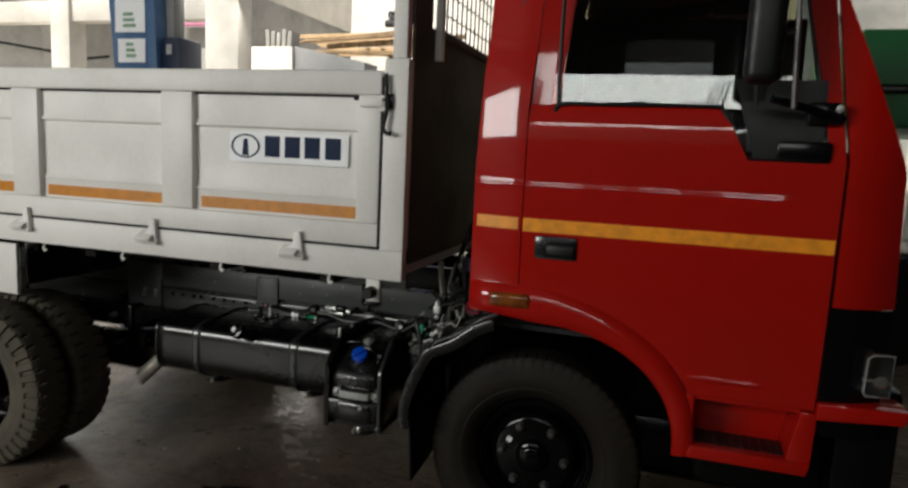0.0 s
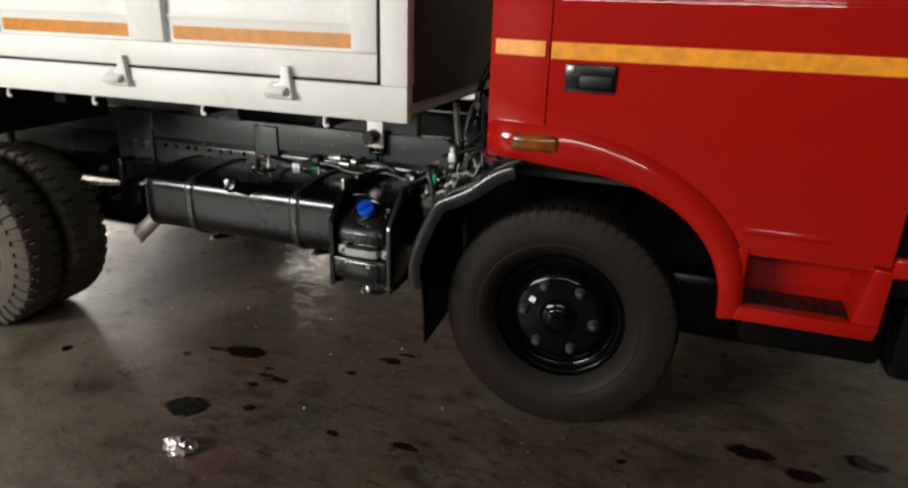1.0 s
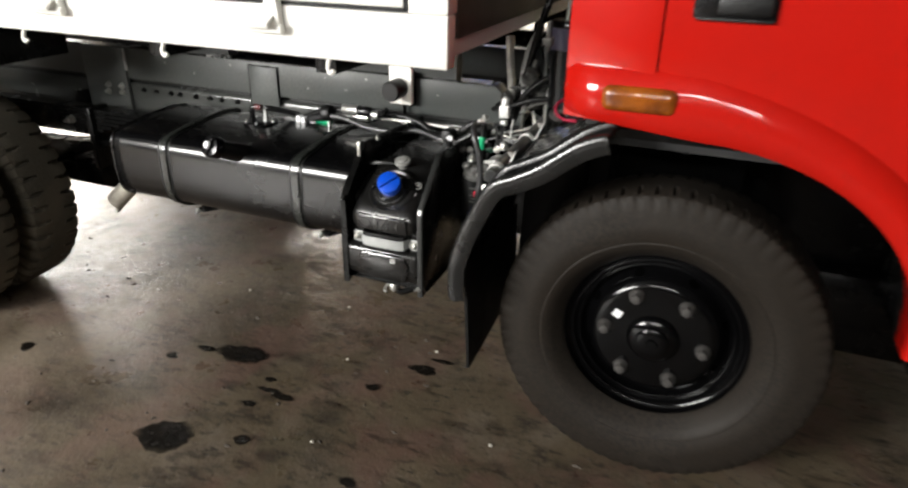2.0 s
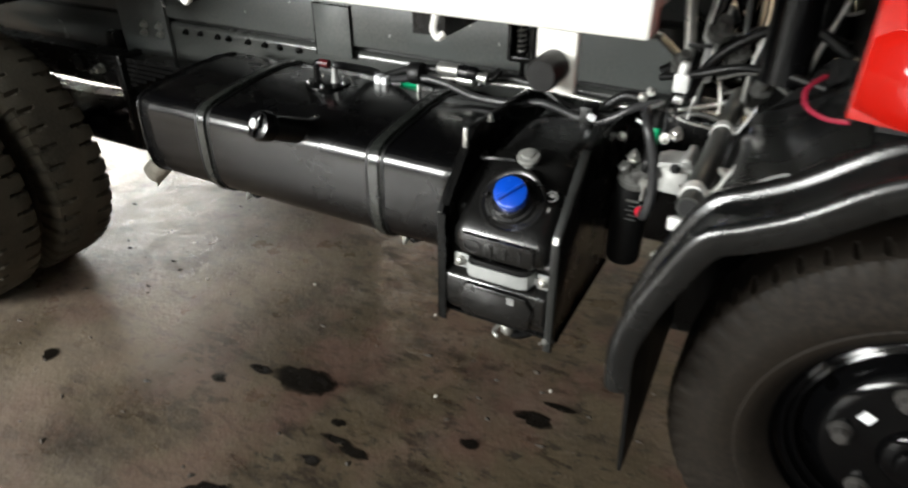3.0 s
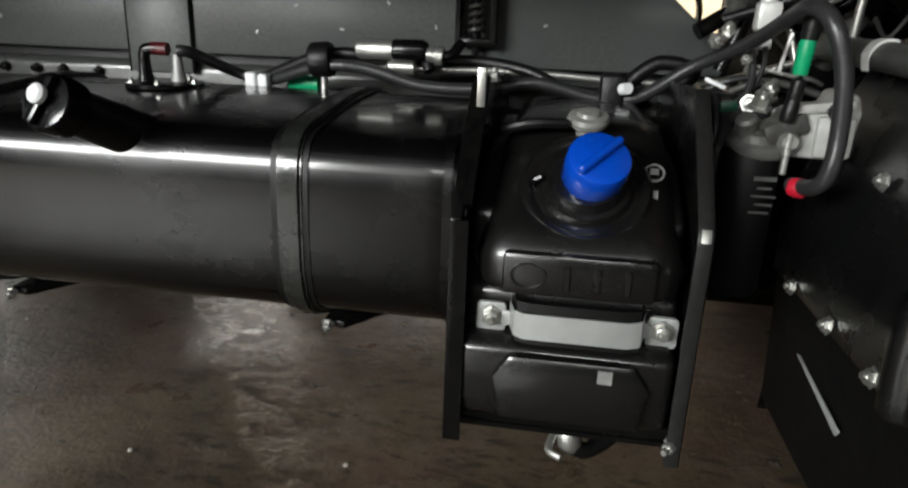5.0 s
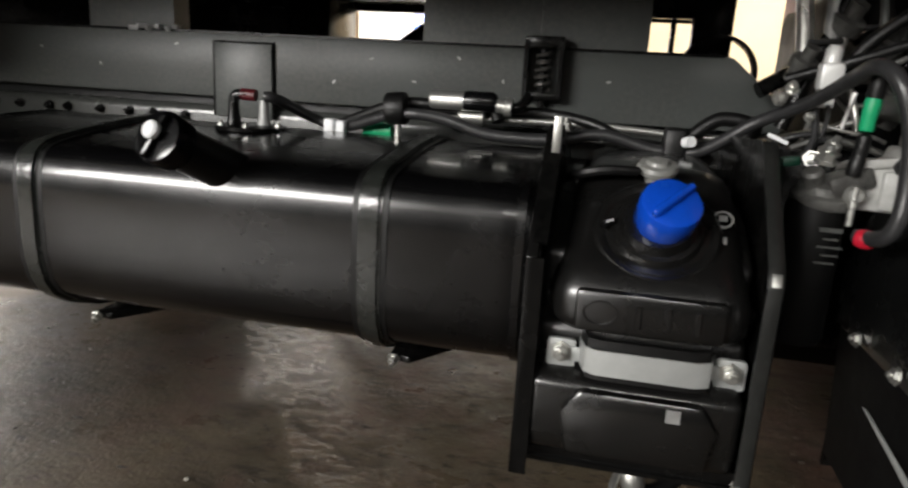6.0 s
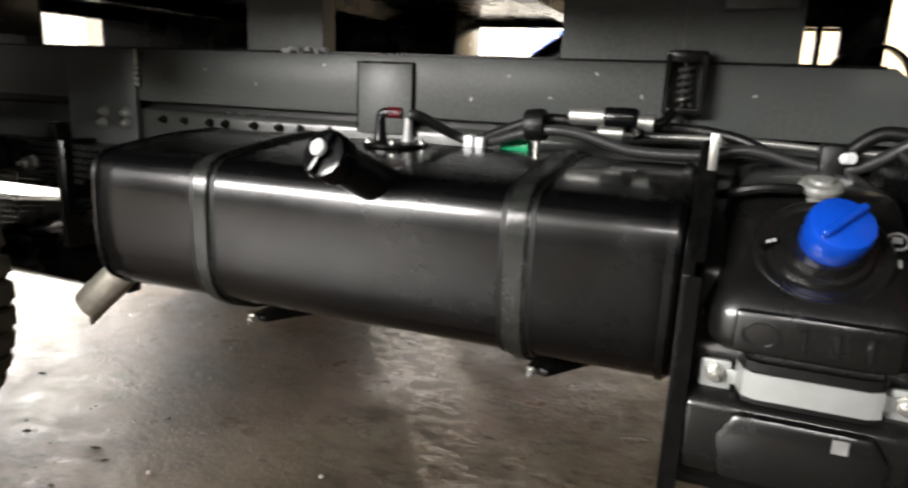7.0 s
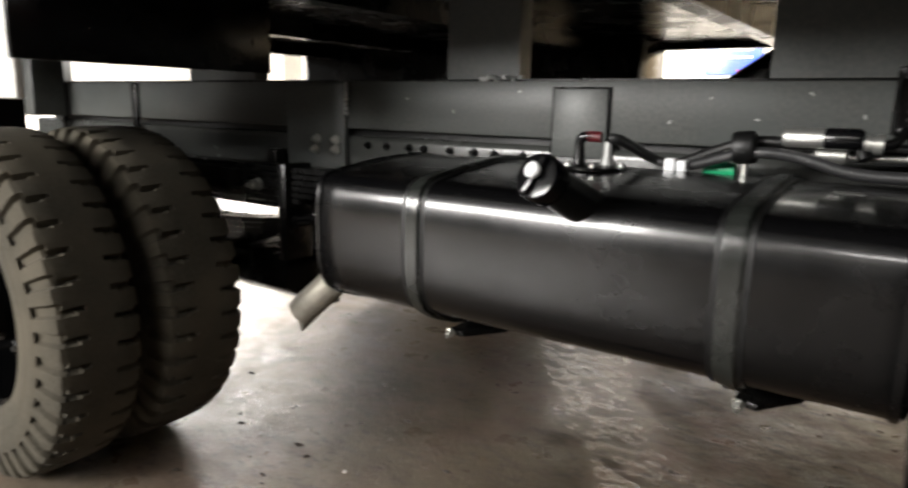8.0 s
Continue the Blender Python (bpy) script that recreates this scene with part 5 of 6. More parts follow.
for lx, side in ((-0.97, 1), (-0.777, -1)):
    part("band_lug", merged(bx(lx - 0.017, lx + 0.017, 2.522, 2.527, 0.542, 0.579, 0.005), bx(lx + side * 0.024 - 0.012, lx + side * 0.024 + 0.012, 2.519, 2.524, 0.552, 0.57, 0.002)), BAND, urea, "plated clamp lug")
    part("lug_bolt", bolt((lx, 2.522, 0.563), (0, -1, 0), 0.0095, 0.014), STEEL, urea)
outline = [(2.5, 0.402), (2.53, 0.4), (2.55, 0.425), (2.9, 0.405), (3.09, 0.6), (3.09, 0.8), (2.75, 0.815), (2.68, 0.82), (2.64, 0.815), (2.535, 0.72), (2.502, 0.68)]
part("bracket_plate", merged(prism(outline, "x", -1.0195, -1.006, 0.002), bx(-1.0125, -0.998, 2.498, 2.503, 0.404, 0.68), moved(bx(-0.008, 0.008, -0.0025, 0.0025, -0.09, 0.09), pose(-1.005, 2.578, 0.757, -45, 0, 0))), BLACK, urea, "black pressed steel bracket plate")
plate = part("bracket_plate", prism(outline, "x", -0.752, -0.745, 0.002), BLACK, urea, "black pressed steel bracket plate")
part("folded_edge", sheet([[(-0.759, y, z), (-0.7505, y - 0.0015, z), (-0.7435, y, z), (-0.7415, y + 0.003, z)] for y, z in ((2.497, 0.404), (2.497, 0.5), (2.497, 0.6), (2.497, 0.672), (2.5, 0.685), (2.508, 0.696), (2.555, 0.742), (2.6, 0.787), (2.63, 0.815), (2.64, 0.82))], 0.004), FOLD, plate, "scuffed folded edge")
# glint on the fold, laid on as a small steel patch
part("bend_glint", sheet([[(-0.7555, y, z), (-0.7505, y - 0.0015, z), (-0.7455, y, z)] for y, z in ((2.496, 0.677), (2.4985, 0.685), (2.502, 0.69))], 0.002), STEEL, plate, "bright patch painted as the bend's glint")
# dark sheet added behind the tank to close a bright gap
part("gap_blocker", bx(-1.009, -0.752, 2.89, 2.9, 0.405, 0.755), BLACK, urea)
part("bracket_shelf", merged(bx(-1.01, -0.74, 2.53, 2.9, 0.408, 0.414), bx(-1.0, -0.75, 2.535, 2.545, 0.408, 0.43)), BLACK, urea)
part("bracket_bolt", bolt((-0.748, 2.51, 0.43), (-0.6, -1, 0), 0.008, 0.02), STEEL, urea)
part("bracket_bolt", bolt((-1.0, 2.72, 0.81), (0, 0, 1), 0.007, 0.012), STEEL, urea)
part("bracket_tab", bx(-1.008, -0.998, 2.60, 2.61, 0.79, 0.835, 0.001), STEEL, urea)
part("drain_tap", merged(turned([(0.012, 0), (0.016, 0.01), (0.016, 0.03), (0.008, 0.04), (0, 0.04)], (-0.87, 2.56, 0.41), (0.2, -0.4, -1), 14), tube([(-0.885, 2.55, 0.395), (-0.89, 2.53, 0.385), (-0.875, 2.52, 0.382)], 0.005, 8)), STEEL, urea, "bright drain fitting")
part("drain_hose", tube([(-0.87, 2.55, 0.385), (-0.84, 2.56, 0.372), (-0.8, 2.6, 0.385), (-0.78, 2.66, 0.41)], 0.011, 10), RUBBER, urea)

# --- filter beside the wheel ---
filt = part("fuel_filter", turned([(0.033, 0), (0.037, 0.008), (0.037, 0.185), (0.034, 0.195), (0.0, 0.195)], (-0.665, 2.715, 0.55), (0, 0, 1), 28), FLAP_RUBBER, truck, "black spin-on fuel filter")
for k in range(5):
    part("filter_print", bx(-0.666 + 0.006 * (k % 2), -0.642 + 0.003 * (k % 3), 2.6765, 2.6785, 0.667 + 0.0105 * k, 0.6695 + 0.0105 * k + 0.003 * (k == 4)), GREY, filt)
part("filter_head", merged(turned([(0.038, -0.004), (0.041, 0.0), (0.041, 0.01), (0.036, 0.014), (0.034, 0.024), (0.02, 0.034), (0, 0.036)], (-0.657, 2.715, 0.742), (0, -0.1, 1), 24), moved(bx(-0.026, 0.03, -0.02, 0.02, -0.012, 0.016, 0.006), pose(-0.64, 2.7, 0.77, 0, -22, 12)), turned([(0.014, 0), (0.014, 0.02), (0.01, 0.024), (0, 0.024)], (-0.676, 2.7, 0.765), (-0.4, -0.5, 1), 10)), CAST, filt, "cast aluminium filter head")
block = part("head_bracket", merged(prism([(-0.632, 0.738), (-0.556, 0.735), (-0.549, 0.795), (-0.556, 0.818), (-0.572, 0.818), (-0.578, 0.8), (-0.61, 0.798), (-0.632, 0.788)], "y", 2.695, 2.78, 0.006), bx(-0.6, -0.556, 2.688, 2.7, 0.74, 0.79, 0.004), moved(bx(-0.04, 0.04, -0.003, 0.003, -0.006, 0.006, 0.002), pose(-0.6, 2.692, 0.8, 0, -8, 0))), FILTER_HEAD, filt, "pale cast mounting block of the filter")
part("head_plug", bolt((-0.582, 2.69, 0.797), (0, -1, 0.2), 0.0085, 0.012), DARKGAP, block)
part("head_plug", bolt((-0.567, 2.687, 0.762), (0, -1, 0), 0.004, 0.004), STEEL, block)
part("filter_spigot", turned([(0.008, 0), (0.0095, 0.004), (0.0095, 0.022), (0.0085, 0.024), (0.0085, 0.028), (0.009, 0.03), (0.0085, 0.05), (0.0, 0.056)], (-0.639, 2.682, 0.782), (0.12, 0, 1), 14), RUBBER, filt)
part("filter_coupling", turned([(0.008, 0), (0.0092, 0.003), (0.0092, 0.02), (0.0098, 0.022), (0.0098, 0.036), (0.0088, 0.04), (0.0, 0.04)], (-0.633, 2.685, 0.838), (0.06, 0, 1), 16), GREEN, filt, "green quick coupling")
part("coupling_boot", turned([(0.0095, 0), (0.0105, 0.004), (0.0098, 0.035), (0.0, 0.035)], (-0.63, 2.685, 0.878), (0.06, 0, 1), 16), RUBBER, filt)
part("filter_nut", turned([(0.0125, 0), (0.0135, 0.004), (0.0135, 0.012), (0.009, 0.018), (0, 0.018)], (-0.633, 2.69, 0.757), (0, -1, 0.1), 14), STEEL, filt)
part("filter_nut", bolt((-0.668, 2.7, 0.795), (0.1, -0.3, 1), 0.011, 0.016), STEEL, filt)
part("filter_stem", turned([(0.0045, 0), (0.0045, 0.022), (0.006, 0.023), (0.006, 0.032), (0.0045, 0.033), (0.0045, 0.05), (0, 0.05)], (-0.635, 2.675, 0.72), (0.02, 0, 1), 10), STEEL, filt)
part("filter_clip", turned([(0.0095, -0.001), (0.0118, 0.003), (0.0122, 0.012), (0.0105, 0.018), (0.0, 0.02)], (-0.618, 2.635, 0.711), (-0.7, 0.6, 0), 14), REDPLASTIC, filt, "red hose clip")

# --- front mudguard ---
prof = [(-0.57, 0.545), (-0.572, 0.63), (-0.555, 0.7), (-0.53, 0.767), (-0.478, 0.868), (-0.42, 0.901), (-0.36, 0.934), (-0.282, 0.994), (-0.235, 1.018), (-0.212, 1.025)]
path = [(p.x, p.z) for p in smooth_path([(a, 0, b) for a, b in prof], 4)]
rows = []
for i, (x, z) in enumerate(path):
    a, b = Vector(path[max(i - 1, 0)]), Vector(path[min(i + 1, len(path) - 1)])
    t = (b - a).normalized()
    nx, nz = -t.y, t.x
    row = []
    for y, h in ((2.307, -0.03), (2.299, -0.006), (2.3, 0.003), (2.304, 0.009), (2.31, 0.0115), (2.317, 0.01), (2.324, 0.003), (2.332, 0.0), (2.37, -0.001), (2.407, -0.001), (2.4105, 0.002), (2.4125, 0.009), (2.416, 0.0145), (2.423, 0.017), (2.434, 0.0165), (2.448, 0.01), (2.462, 0.002), (2.475, 0.0), (2.6, 0.0), (2.75, 0.0), (2.84, 0.0)):
        row.append((x + nx * h, y, z + nz * h))
    rows.append(row)
guard = part("front_mudguard", sheet(rows, 0.008, (0.6, 0, -0.6)), FLAP, truck, "black ribbed plastic front mudguard", 75)
part("mud_flap", sheet([[(-0.545 - 0.002 * k + 0.006 * math.sin(6 * y), y, 0.3 + 0.04 * k + 0.05 * (y - 2.36) * (1 - k / 8)) for y in (2.35, 2.45, 2.55, 2.65, 2.75, 2.84)] for k in range(9)], 0.008, (1, 0, 0)), FLAP_RUBBER, truck, "black rubber mud flap")
part("flap_strip", prism([(2.712, 0.464), (2.70, 0.467), (2.545, 0.447), (2.552, 0.437)], "x", -0.561, -0.558, 0.001), BAND, truck)
spots = [(-0.57, 2.365, 0.56), (-0.575, 2.598, 0.557), (-0.575, 2.472, 0.557), (-0.55, 2.6, 0.733), (-0.574, 2.736, 0.552), (-0.551, 2.449, 0.738)]
for p in spots:
    part("guard_bolt", bolt(p, (-1, 0, 0.15), 0.009, 0.008), STEEL, guard, "bright plated bolt")
# a tube stands out from the chassis and carries the guard by two clamps
part("guard_stay", tube([(-0.517, 2.98, 0.866), (-0.515, 2.428, 0.853)], 0.019, 18), STAY, guard)
part("stay_mouth", turned([(0.0155, 0), (0.0155, 0.002), (0, 0.002)], (-0.515, 2.4275, 0.853), (0, -1, -0.025), 18), DARKGAP, guard)
for y, x, z in ((2.755, -0.516, 0.86), (2.475, -0.515, 0.8535)):
    bend = smooth_path([(x - 0.02, y, z - 0.014), (x - 0.0225, y, z + 0.004), (x - 0.012, y, z + 0.02), (x + 0.006, y, z + 0.022), (x + 0.019, y, z + 0.01), (x + 0.028, y, z + 0.014), (x + 0.038, y, z + 0.036), (x + 0.05, y, z + 0.064)], 4)
    part("stay_clamp", sheet([[p + Vector((0, h, 0)) for p in bend] for h in (-0.012, 0.012)], 0.004, (0.3, 0, -0.95)), PLATED, guard, "plated stay clamp")
    part("clamp_screw", bolt((x + 0.041, y, z + 0.05), (-0.85, 0, 0.5), 0.007, 0.009), STEEL, guard)
part("stay_foot", bx(-0.545, -0.515, 2.44, 2.455, 0.797, 0.822, 0.005), PLATED, guard, "plated tab")
part("guard_plate", moved(turned([(1, 0), (0.95, 1), (0, 1)], (0, 0, 0), (0, 0, 1), 20), pose(-0.405, 2.45, 0.917, 0, -29, 8) @ Matrix.Diagonal((0.027, 0.012, 0.003, 1))), BAND, guard, "bright flat washer plate")
part("inner_guard", merged(sheet([[(-0.55, 2.84, 0.3), (-0.53, 2.84, 0.78)], [(-0.3, 2.86, 0.3), (-0.36, 2.86, 1.0)], [(0.1, 2.86, 0.6), (0.1, 2.86, 1.05)]], 0.01)), BLACK, guard)

# --- engine bay odds and ends behind the cab ---
part("intake_duct", merged(turned([(0.045, 0), (0.045, 0.2), (0.05, 0.21), (0.05, 0.24), (0.045, 0.25), (0, 0.25)], (-0.44, 2.85, 0.95), (0, 0, 1), 24)), PLASTIC, truck, "black intake duct")
part("duct_sleeve", turned([(0.052, 0), (0.054, 0.01), (0.054, 0.06), (0.0, 0.07)], (-0.44, 2.85, 1.12), (0, 0, 1), 24), LAVENDER, truck)
part("radiator_pack", merged(bx(-0.32, -0.26, 2.75, 4.3, 0.7, 1.3, 0.01), bx(-0.5, -0.34, 3.2, 3.9, 0.6, 1.1, 0.03)), FLAP_RUBBER, truck)
looms = [
    ([(-0.62, 2.95, 0.86), (-0.58, 2.92, 0.95), (-0.5, 2.9, 1.02), (-0.42, 2.88, 1.05), (-0.33, 2.88, 1.0)], 0.010, RUBBER),
    ([(-0.68, 2.92, 0.9), (-0.6, 2.88, 0.93), (-0.52, 2.86, 0.96), (-0.44, 2.82, 0.97), (-0.36, 2.8, 0.96)], 0.008, RUBBER),
    ([(-0.66, 3.0, 0.82), (-0.6, 3.0, 1.0), (-0.55, 3.0, 1.2), (-0.5, 3.05, 1.35)], 0.012, BLACK),
    ([(-0.5, 2.92, 0.78), (-0.5, 2.9, 0.95), (-0.47, 2.92, 1.1), (-0.46, 2.95, 1.3)], 0.006, STEEL),
    ([(-0.62, 3.05, 0.75), (-0.6, 3.0, 0.9), (-0.57, 3.0, 1.05)], 0.006, STEEL),
    ([(-0.42, 2.9, 0.8), (-0.4, 2.88, 0.95), (-0.36, 2.9, 1.1)], 0.006, STEEL),
    ([(-0.56, 2.9, 0.92), (-0.5, 2.87, 0.95), (-0.45, 2.86, 0.94), (-0.4, 2.87, 0.9)], 0.005, CAST),
    ([(-0.7, 3.02, 0.88), (-0.62, 3.04, 0.92), (-0.52, 3.06, 0.9), (-0.44, 3.04, 0.96)], 0.014, BLACK),
    ([(-0.48, 3.05, 0.7), (-0.4, 3.0, 0.85), (-0.3, 2.95, 0.9)], 0.018, BLACK),
    ([(-0.68, 2.9, 0.79), (-0.68, 2.87, 0.74), (-0.7, 2.87, 0.66), (-0.68, 2.88, 0.6)], 0.008, RUBBER),
]
for pts, r, m in looms:
    hose("engine_line", pts, r, m)
rnd = random.Random(11)
for k in range(16):
    x, y, z = rnd.uniform(-0.6, -0.36), rnd.uniform(2.9, 3.15), rnd.uniform(0.86, 1.08)
    pts = [(x, y, z)]
    for _ in range(3):
        x, y, z = x + rnd.uniform(-0.05, 0.09), y + rnd.uniform(-0.03, 0.05), z + rnd.uniform(-0.05, 0.09)
        pts.append((x, y, z))
    hose("engine_line", pts, rnd.choice((0.003, 0.004, 0.006)), rnd.choice((STEEL, CAST, HOSE, BLACK, BLACK)))
for p, s in (((-0.55, 2.98, 0.93), 0.028), ((-0.48, 2.96, 1.0), 0.022), ((-0.6, 3.02, 0.96), 0.03), ((-0.42, 2.92, 1.08), 0.02), ((-0.66, 2.98, 0.9), 0.024), ((-0.5, 3.02, 0.84), 0.034)):
    part("pipe_union", merged(turned([(s * 0.6, 0), (s * 0.6, s), (s * 0.9, s), (s * 0.9, s * 1.7), (s * 0.5, s * 1.8), (s * 0.5, s * 2.6), (0, s * 2.6)], p, (0.3, -0.5, 0.8), 12)), CAST, truck)
part("valve_block", merged(bx(-0.645, -0.613, 2.87, 2.9, 0.886, 0.926, 0.005), bx(-0.64, -0.62, 2.872, 2.892, 0.86, 0.876, 0.003), turned([(0.012, 0), (0.012, 0.02), (0.008, 0.026), (0, 0.026)], (-0.63, 2.885, 0.925), (0.1, 0, 1), 12)), PLATED, truck, "pale plated valve block")
coolant = part("coolant_pipe", tube([(-0.6, 2.985, 0.885), (-0.604, 3.0, 0.94), (-0.607, 3.0, 0.992), (-0.6, 3.02, 1.07), (-0.57, 3.05, 1.15)], 0.0125, 14), ALU, truck, "pale aluminium coolant pipe")
part("coolant_pipe", tube([(-0.64, 3.0, 0.92), (-0.646, 3.0, 0.973), (-0.655, 3.0, 1.035), (-0.66, 3.0, 1.12)], 0.0135, 14), STEEL, truck, "bright steel line to the body valve")
part("pipe_flare", turned([(0.013, 0), (0.018, 0.004), (0.018, 0.018), (0.013, 0.022), (0, 0.022)], (-0.6, 2.984, 0.882), (-0.05, 0.1, 1), 18), PLATED, coolant)
part("line_clip", moved(bx(-0.026, 0.026, -0.004, 0.004, -0.0045, 0.0045, 0.002), pose(-0.618, 2.98, 0.962, 0, -4, 0)), RUBBER, coolant)
part("drain_cock", merged(turned([(0.007, 0), (0.0075, 0.03), (0.0055, 0.034), (0, 0.04)], (-0.556, 2.99, 0.925), (-0.05, 0, 1), 12), turned([(0.02, 0), (0.022, 0.004), (0.02, 0.012), (0, 0.014)], (-0.556, 2.995, 0.905), (0, -0.3, 1), 18)), CAST, truck, "small cast drain cock")
hose("engine_line", [(-0.525, 2.98, 0.9), (-0.53, 2.99, 0.95), (-0.536, 3.0, 1.02), (-0.545, 3.02, 1.1)], 0.006, GREY)
hose("engine_line", [(-0.552, 2.97, 0.82), (-0.555, 2.98, 0.85), (-0.566, 2.99, 0.89)], 0.0055, STEEL)
hose("engine_line", [(-0.64, 2.99, 0.79), (-0.6, 2.98, 0.808), (-0.56, 2.975, 0.806), (-0.5, 2.97, 0.79)], 0.006, CAST)
part("pipe_band", turned([(0.0135, 0), (0.0145, 0.003), (0.0145, 0.01), (0.0135, 0.012), (0, 0.012)], (-0.604, 3.0, 0.9), (0, 0, 1), 16), BLACK, truck)
part("red_cable", tube([(-0.37, 2.62, 1.035), (-0.392, 2.585, 1.022), (-0.388, 2.56, 1.004), (-0.36, 2.535, 0.996), (-0.325, 2.52, 1.0)], 0.004, 8), DARKPINK, truck, "red cable sleeve")
part("cab_bracket", merged(bx(-0.437, -0.427, 2.59, 2.61, 1.15, 1.225, 0.003), bx(-0.445, -0.42, 2.585, 2.612, 1.165, 1.185, 0.003)), NUT, truck)

# small plated unions, ties and wires in front of the gearbox
for p, way, r, h in (((-0.619, 2.86, 0.795), (0.2, -0.6, 1), 0.012, 0.02), ((-0.64, 2.86, 0.785), (-0.3, -1, 0.2), 0.01, 0.012), ((-0.701, 2.86, 0.87), (0.5, -1, 0.3), 0.009, 0.012), ((-0.684, 2.86, 0.884), (-0.2, -1, 0.6), 0.008, 0.014), ((-0.655, 2.86, 0.846), (0.2, -1, 0), 0.006, 0.01), ((-0.734, 2.86, 0.772), (0, -1, 0.1), 0.009, 0.01)):
    part("pipe_union", bolt(p, way, r, h), STEEL, truck)
part("wire_tie", moved(bx(-0.016, 0.016, -0.003, 0.003, -0.003, 0.003, 0.001), pose(-0.692, 2.86, 0.811, 0, 22, 0)), PAPER, truck, "white cable tie")
part("green_plug", moved(bx(-0.012, 0.012, -0.008, 0.008, -0.007, 0.007, 0.002), pose(-0.668, 2.865, 0.779, 0, -10, 0)), DARKGREEN, truck, "small dark green plug")
for pts, r, m in (([(-0.631, 2.86, 0.865), (-0.628, 2.865, 0.84), (-0.634, 2.87, 0.81), (-0.65, 2.88, 0.78)], 0.0035, HOSE), ([(-0.649, 2.86, 0.86), (-0.643, 2.86, 0.83), (-0.645, 2.865, 0.8), (-0.66, 2.88, 0.775)], 0.005, HOSE), ([(-0.64, 2.87, 0.838), (-0.6, 2.865, 0.828), (-0.56, 2.87, 0.822), (-0.54, 2.88, 0.815)], 0.003, STEEL), ([(-0.595, 2.87, 0.885), (-0.6, 2.87, 0.86), (-0.603, 2.875, 0.832)], 0.003, PLATED), ([(-0.7, 2.88, 0.8), (-0.67, 2.87, 0.815), (-0.64, 2.87, 0.82), (-0.61, 2.875, 0.805)], 0.004, HOSE)):
    hose("engine_line", pts, r, m)
# dark masses behind the filter and across the frame
part("gearbox", bx(-0.8, -0.34, 2.99, 3.088, 0.44, 0.79, 0.02), BLACK, truck, "black gearbox and clutch housing")
part("far_bracket", bx(-0.745, -0.64, 3.78, 3.83, 0.94, 1.15, 0.004), BLACK, truck)
part("far_bracket", bx(-0.801, -0.787, 3.781, 3.829, 0.94, 1.065, 0.002), BLACK, truck)
part("far_bracket", bx(-0.9, -0.7455, 3.779, 3.831, 1.063, 1.15, 0.004), BLACK, truck)
# far side: the dark blocks are added to shut off light under the truck
part("air_duct", lathe([(0.098, 3.7), (0.1, 3.705), (0.1, 3.76), (0.092, 3.76), (0.09, 3.705), (0.09, 3.7)], (-0.675, 0.92), 40, True), BLACK, truck, "open black air duct ring")
part("far_side_block", merged(bx(-3.83, -2.0, 4.25, 4.55, 0.8, 1.14, 0.02)), BLACK, truck, "black block added on the far frame rail")
part("far_side_block", merged(bx(-2.15, -0.6, 4.25, 4.55, 0.2, 0.955, 0.03)), BLACK, truck)
part("far_light_block", bx(0.42, 1.0, 4.3, 4.6, 0.12, 0.9, 0.03), BLACK, truck)
part("tipping_ram", tube([(-1.7, 3.5, 0.75), (-1.2, 3.5, 1.1)], 0.05, 16), BLACK, truck)

# ---- things on the floor ----
def ground_z(x):
    """The floor falls gently towards the rear of the truck."""
    return 0.02 * max(x, -3.2) if x < 0 else 0.0


def stain(at, rx, ry, seed, n=26, turn=0.0):
    rnd = random.Random(seed)
    ph = [rnd.uniform(0, 6.28) for _ in range(4)]
    bm = bmesh.new()
    ring = []
    for i in range(n):
        a = 2 * math.pi * i / n
        r = 1 + 0.22 * math.sin(2 * a + ph[0]) + 0.16 * math.sin(3 * a + ph[1]) + 0.12 * math.sin(5 * a + ph[2]) + 0.08 * math.sin(9 * a + ph[3])
        x, y = rx * r * math.cos(a), ry * r * math.sin(a)
        ring.append(bm.verts.new((at[0] + x * math.cos(turn) - y * math.sin(turn), at[1] + x * math.sin(turn) + y * math.cos(turn), 0.0)))
        ring[-1].co.z = ground_z(ring[-1].co.x) + 0.0028
    bm.faces.new(ring)
    bmesh.ops.extrude_face_region(bm, geom=bm.faces[:])
    for v in ring:
        v.co.z = ground_z(v.co.x) + 0.0004
    bmesh.ops.recalc_face_normals(bm, faces=bm.faces[:])
    return tagged(part("oil_stain", bm, OIL), "dark oil stain soaked into the concrete", "stain", "oil stains", "structure")


